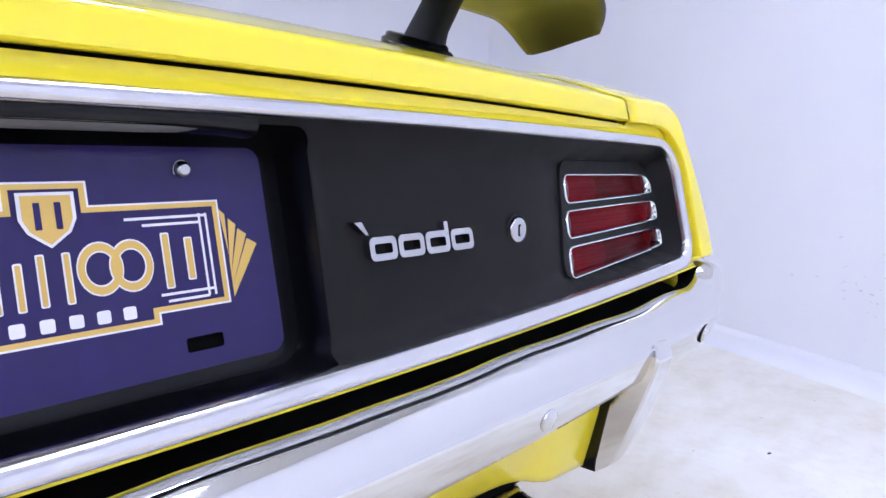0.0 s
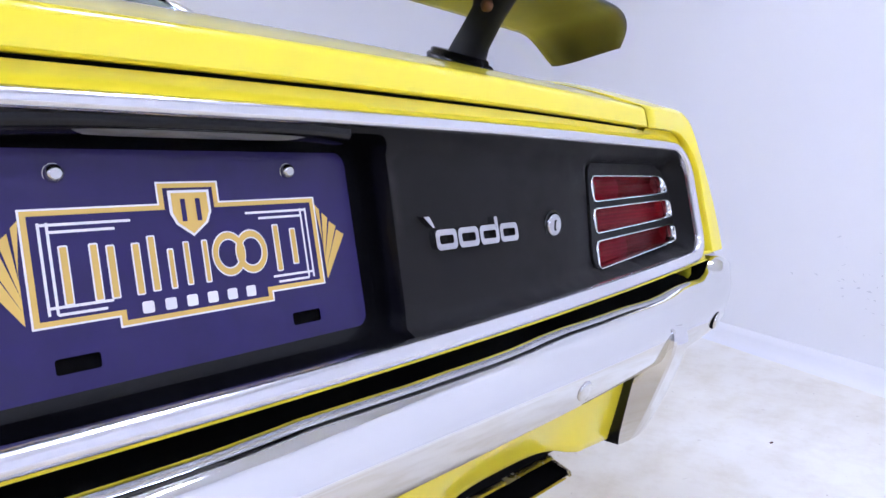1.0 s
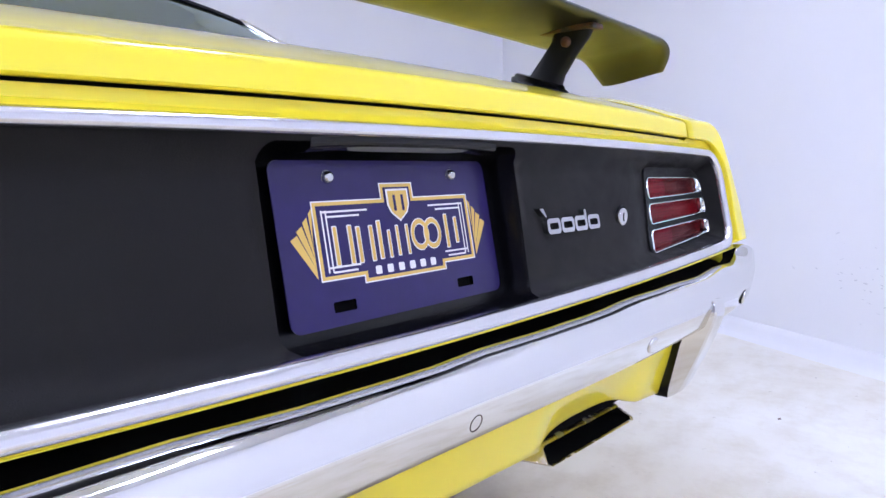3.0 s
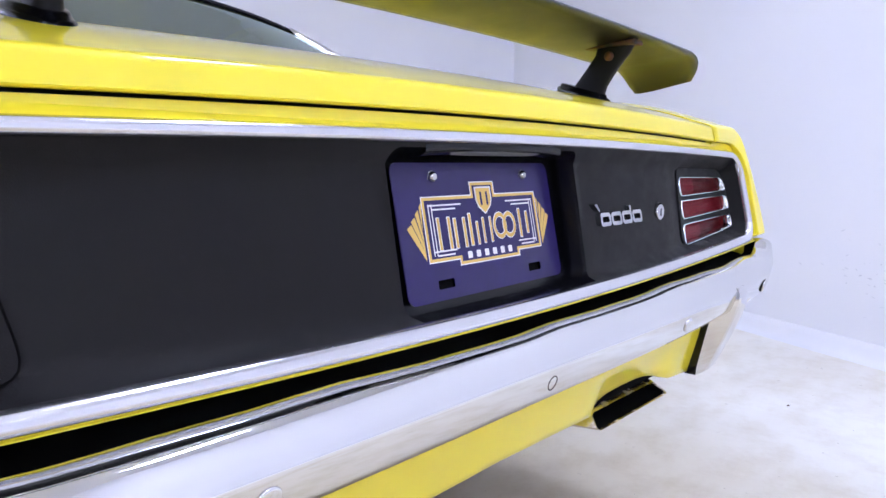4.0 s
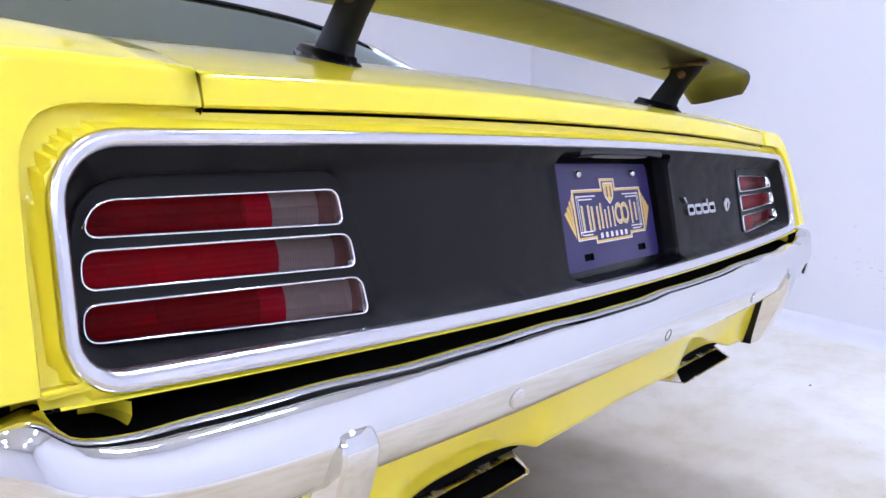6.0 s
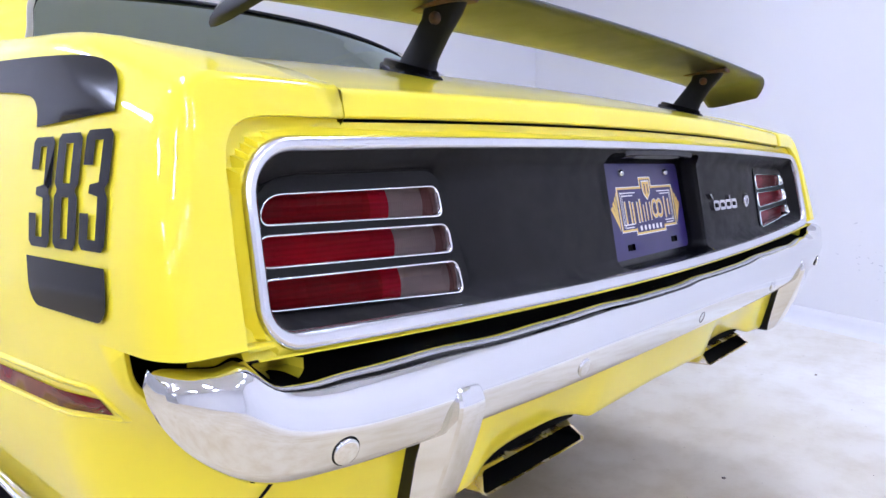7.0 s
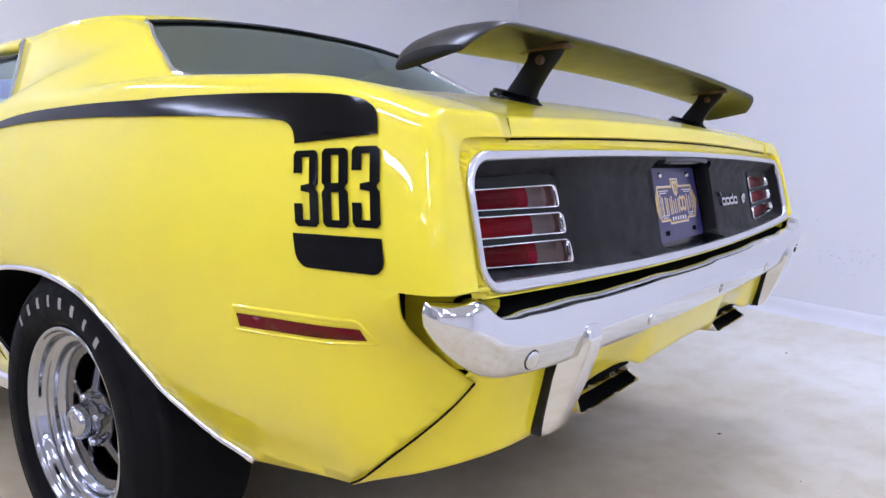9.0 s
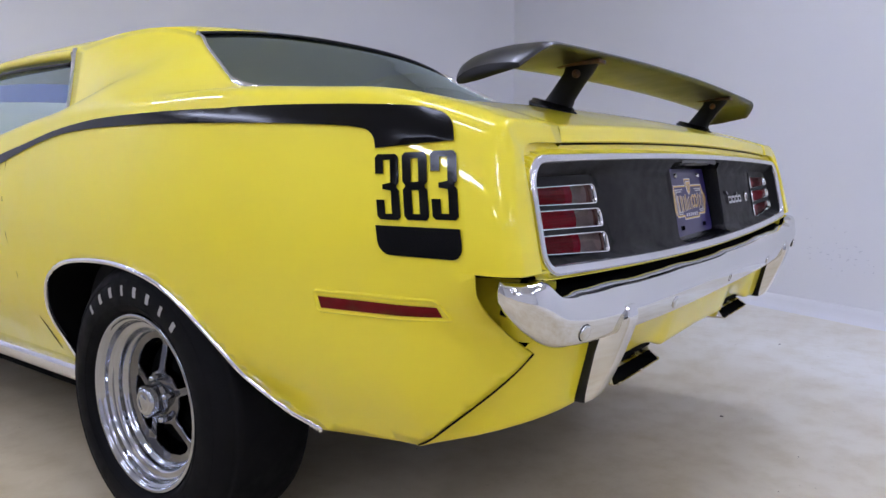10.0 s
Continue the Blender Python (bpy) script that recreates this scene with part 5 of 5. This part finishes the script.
def digit(kind, y0, w, z0, h):
    """A tall condensed numeral; y0 is its front edge, it runs towards the tail."""
    def Y(u):
        return y0 - u * w
    def Z(v):
        return z0 + v * h
    st = 0.355
    def path(pts):
        return [(Y(u) + (Z(v) - 0.848) * 0.22, Z(v)) for u, v in pts]
    if kind == "8":
        outer = [(0.12, 0), (0.88, 0), (1, 0.05), (1, 0.44), (0.90, 0.485), (0.90, 0.515), (1, 0.56), (1, 0.95), (0.88, 1), (0.12, 1), (0, 0.95), (0, 0.56), (0.10, 0.515), (0.10, 0.485), (0, 0.44), (0, 0.05)]
        holes = [[(st, 0.09), (1 - st, 0.09), (1 - st, 0.44), (st, 0.44)], [(st, 0.56), (1 - st, 0.56), (1 - st, 0.91), (st, 0.91)]]
        return [path(outer)] + [path(hh) for hh in holes]
    outer = [(0.12, 0), (0.88, 0), (1, 0.05), (1, 0.44), (0.90, 0.485), (0.90, 0.515), (1, 0.56), (1, 0.95), (0.88, 1), (0.12, 1), (0, 0.95), (0, 0.70), (st, 0.70), (st, 0.91), (1 - st, 0.91), (1 - st, 0.56), (0.30, 0.535), (0.30, 0.465), (1 - st, 0.44), (1 - st, 0.09), (st, 0.09), (st, 0.30), (0, 0.30), (0, 0.05)]
    return [path(outer)]


def callout(s):
    e = new("engine_callout")
    e.parent = car
    e["label"] = "black 383 engine numerals on the quarter panel"
    for kind, y0, lo, hi in (("3", 0.1985, 0.7955, 0.8985), ("8", 0.1435, 0.7965, 0.9005), ("3", 0.0895, 0.7985, 0.902)):
        if s > 0:
            y0 = 0.2005 + 0.0425 - y0 + 0.0
            y0 = {0.0425: 0.0425, 0.0975: 0.0975, 0.1515: 0.1515}.get(round(y0, 4), y0)
            lp = [[(2 * y0 + 0.047 - y, z) for y, z in q] for q in digit(kind, y0 + 0.047, 0.047, lo, hi - lo)]
        else:
            lp = digit(kind, y0, 0.0475, lo, hi - lo)
        part("numeral", sheet(lp, 0, on_side(s, 0.003)), DECAL, e)


def side_marker(s):
    lens = [(0.330, 0.6570), (0.325, 0.6365), (0.077, 0.6448), (0.080, 0.6620)]
    fr = [(0.344, 0.669), (0.338, 0.628), (0.060, 0.638), (0.077, 0.6755)]
    at = on_side(s, 0)
    def dense(lp, n=10):
        return [(a[0] + (b[0] - a[0]) * k / n, a[1] + (b[1] - a[1]) * k / n) for a, b in zip(lp, lp[1:] + lp[:1]) for k in range(n)]
    outer, bed = dense(round_quad(fr, (0.012, 0.012, 0.012, 0.012), 6), 4), dense(round_quad(lens, (0.0015, 0.0015, 0.0015, 0.0015), 6), 4)
    rows = []
    for k, d in ((-0.12, -0.001), (0.0, 0.0012), (0.10, 0.0032), (0.22, 0.0036), (0.36, 0.0028), (0.50, 0.0012), (0.85, 0.001), (1.0, -0.003)):
        rows.append([Vector((s * (side(y, z) + d), y, z)) for (y, z) in [(p[0] + (q[0] - p[0]) * k, p[1] + (q[1] - p[1]) * k) for p, q in zip(outer, bed)]])
    m = auto(part("side_marker", grid(rows, True), YELLOW, car, "slim red side marker lamp in a raised yellow surround"), 30)
    part("marker_lens", sheet([dense(lens)], 0.02, on_side(s, 0.0016)), MARKER_RED, m, "dark red ribbed lens")


for s in (-1, 1):
    stripe(s)
    callout(s)
    side_marker(s)
    edge = [Vector((s * (side(y, z) + 0.002), y, z)) for y, z in arch]
    part("arch_moulding", tube(edge, 0.006, 8, flat=(0.007, 0.005)), CHROME, car, "thin chrome wheel arch moulding")
    liner = [[Vector((s * (side(y, z) - d), y, z + 0.003)) for d in (0.003, 0.02, 0.32)] for y, z in arch]
    part("wheel_well", grid(liner), DARK, car, "dark wheel well")
    liner = [[Vector((s * (side(y, z) - d), y, z)) for d in (0.003, 0.02, 0.32)] for y, z in arch_front]
    part("wheel_well", grid(liner), DARK, car, "dark wheel well")
    sill = [[Vector((s * x, y, z)) for x, z in ((0.80, 0.338), (0.846, 0.334), (0.853, 0.325), (0.851, 0.296), (0.84, 0.284), (0.78, 0.28))] for y in (1.40, 2.0, 2.6, 3.36)]
    part("sill_moulding", grid(sill), ALLOY, car, "brushed bright sill moulding")
    panel_gap("door_gap", [Vector((s * (side(y, z) - 0.0004), y, z)) for y, z in ((1.66, 0.985), (1.655, 0.9), (1.645, 0.8), (1.63, 0.7), (1.60, 0.58), (1.56, 0.46), (1.54, 0.36))], 0.0013)

grille = [[Vector((x, 4.47 + 0.06 * (1 - (x / 0.8) ** 2), z)) for x in np.linspace(-0.80, 0.80, 17)] for z in (0.30, 0.45, 0.60, 0.70, 0.80)]
part("front_panel", grid(grille), BLACK_GLOSS, car, "plain dark front panel")
# Unseen underbody boxes, hung low to keep light from under the car.
under = box(-0.55, 0.80, 0.24, 0.55, 4.3, 0.50, 0.03)
part("underbody", under, DARK, car, "dark underbody")
part("underbody", box(-0.76, 0.19, 0.47, 0.76, 0.60, 0.62, 0.02), DARK, car, "dark underbody")
# Box added out of sight to block light below the tail.
part("under_tail_block", box(-0.42, 0.24, 0.31, 0.42, 0.80, 0.48, 0.03), DARK, car, "dark fuel tank")
part("underbody", box(-0.76, 1.50, 0.20, 0.76, 3.25, 0.36, 0.03), DARK, car, "dark underbody")


# ---- wheels ----
def wheel():
    """Built about the origin, its outer face towards -x at x = 0."""
    e = new("wheel")
    e.parent = car
    e["label"] = "chrome five-spoke wheel with white-lettered black tyre"
    R = 0.335
    prof = [(0.016, 0.212), (0.004, 0.216), (-0.008, 0.228), (-0.013, 0.250), (-0.012, 0.275), (-0.004, 0.300), (0.010, 0.319), (0.026, 0.329), (0.045, R), (0.20, R), (0.225, 0.329), (0.24, 0.31), (0.25, 0.26), (0.235, 0.212)]
    prof = [tuple(p)[:2] for p in spline([(a, b, 0) for a, b in prof], 3)]
    tyre = part("tyre", lathe(prof, "x", 72), RUBBER, e, "black tyre with raised white lettering")
    for k in range(8):
        t0 = radians(90 - 40 + k * 11.4)
        rows = []
        for r in (0.257, 0.264, 0.272, 0.281):
            w = 0.0066 if k % 3 else 0.0050
            rows.append([Vector((-0.0152 + 0.010 * max(0, (r - 0.268) / 0.03) ** 2, r * math.cos(t0 + q / r), r * math.sin(t0 + q / r))) for q in (-w, -w * 0.4, w * 0.4, w)])
        part("letter_bar", grid(rows), LETTER_WHITE, tyre)
    for r in (0.236, 0.292):
        part("sidewall_rib", lathe([(-0.010 if r < 0.25 else -0.0065, r - 0.0015), (-0.0128 if r < 0.25 else -0.0095, r), (-0.010 if r < 0.25 else -0.0065, r + 0.0015)], "x", 64), RUBBER, tyre)
    rim_prof = [(0.018, 0.213), (0.004, 0.2135), (0.0, 0.210), (0.001, 0.204), (0.008, 0.200), (0.012, 0.194), (0.028, 0.190), (0.032, 0.183), (0.036, 0.172), (0.052, 0.168), (0.058, 0.162), (0.075, 0.158)]
    rim_prof = [tuple(p)[:2] for p in spline([(a, b, 0) for a, b in rim_prof], 3)]
    rim = part("rim", lathe(rim_prof, "x", 72), WHEEL_CHROME, e, "deep chrome rim")
    part("rim_barrel", lathe([(0.074, 0.1585), (0.10, 0.157), (0.20, 0.165), (0.23, 0.205)], "x", 56), BLACK_GLOSS, rim, "dark inner barrel")
    part("brake_drum", lathe([(0.105, 0.0), (0.105, 0.13), (0.12, 0.140), (0.2, 0.145)], "x", 40), DARK, e, "dark brake drum")
    # dished centre with five windows between slim spokes

    def dish(y, z):
        r = math.hypot(y, z)
        return Vector((0.050 + 0.022 * min(1, max(0, (r - 0.04) / 0.09)) - 0.008 * max(0, (r - 0.135) / 0.025), y, z))
    circle = [(0.1605 * math.cos(2 * math.pi * q / 80), 0.1605 * math.sin(2 * math.pi * q / 80)) for q in range(80)]
    holes = []
    for k in range(5):
        t = 2 * math.pi * (k + 0.5) / 5 + 0.3
        half = math.pi / 5
        trapezoid = []
        for r, u in ((0.066, -1), (0.145, -1), (0.145, -0.5), (0.145, 0.0), (0.145, 0.5), (0.145, 1), (0.066, 1), (0.066, 0)):
            a = t + u * (half - 0.0085 / r)
            trapezoid.append((r * math.cos(a), r * math.sin(a)))
        holes.append(round_quad(trapezoid, (0.010, 0.022, 0.004, 0.004, 0.004, 0.022, 0.010, 0.004), 5))
    centre = auto(part("spokes", sheet([circle] + holes, 0.012, dish), SPOKE_CHROME, rim, "chrome five-spoke centre"), 40)
    for hole in holes:
        lip = [[dish(y, z) + Vector((dx, 0, 0)) for y, z in shrink(hole, d)] for d, dx in ((0.0, 0.0), (0.0012, 0.0015), (0.002, 0.006), (0.003, 0.022))]
        part("window_edge", grid(lip, True), SPOKE_CHROME, centre)
    for k in range(5):
        tt = 2 * math.pi * k / 5 + 0.3
        nut = lathe([(0.026, 0.0), (0.027, 0.005), (0.033, 0.0085), (0.058, 0.009)], "x", 10)
        bmesh.ops.translate(nut, vec=(0, 0.052 * math.cos(tt), 0.052 * math.sin(tt)), verts=nut.verts[:])
        part("lug_nut", nut, WHEEL_CHROME, rim, "chrome wheel nut")
    part("hub_plate", lathe([(0.049, 0.0), (0.049, 0.040), (0.054, 0.044), (0.09, 0.045)], "x", 40), BLACK_GLOSS, rim)
    part("hub_cap", lathe([(0.006, 0.0), (0.006, 0.019), (0.0075, 0.021), (0.006, 0.023), (0.007, 0.029), (0.011, 0.033), (0.03, 0.034), (0.058, 0.036), (0.064, 0.044)], "x", 40), WHEEL_CHROME, rim, "round chrome hub cap")
    return e


wl = wheel()
wl.matrix_basis = Matrix.Translation((-0.922, 0.955, 0.335))
copy_thing(wl, Matrix.Translation((-0.912, 3.71, 0.335)))
flip = Matrix.Rotation(math.pi, 4, "Z")
copy_thing(wl, Matrix.Translation((0.922, 0.955, 0.335)) @ flip)
copy_thing(wl, Matrix.Translation((0.912, 3.71, 0.335)) @ flip)
part("rear_axle", tube([(-0.70, 0.955, 0.335), (0.70, 0.955, 0.335)], 0.045, 16), DARK, car)
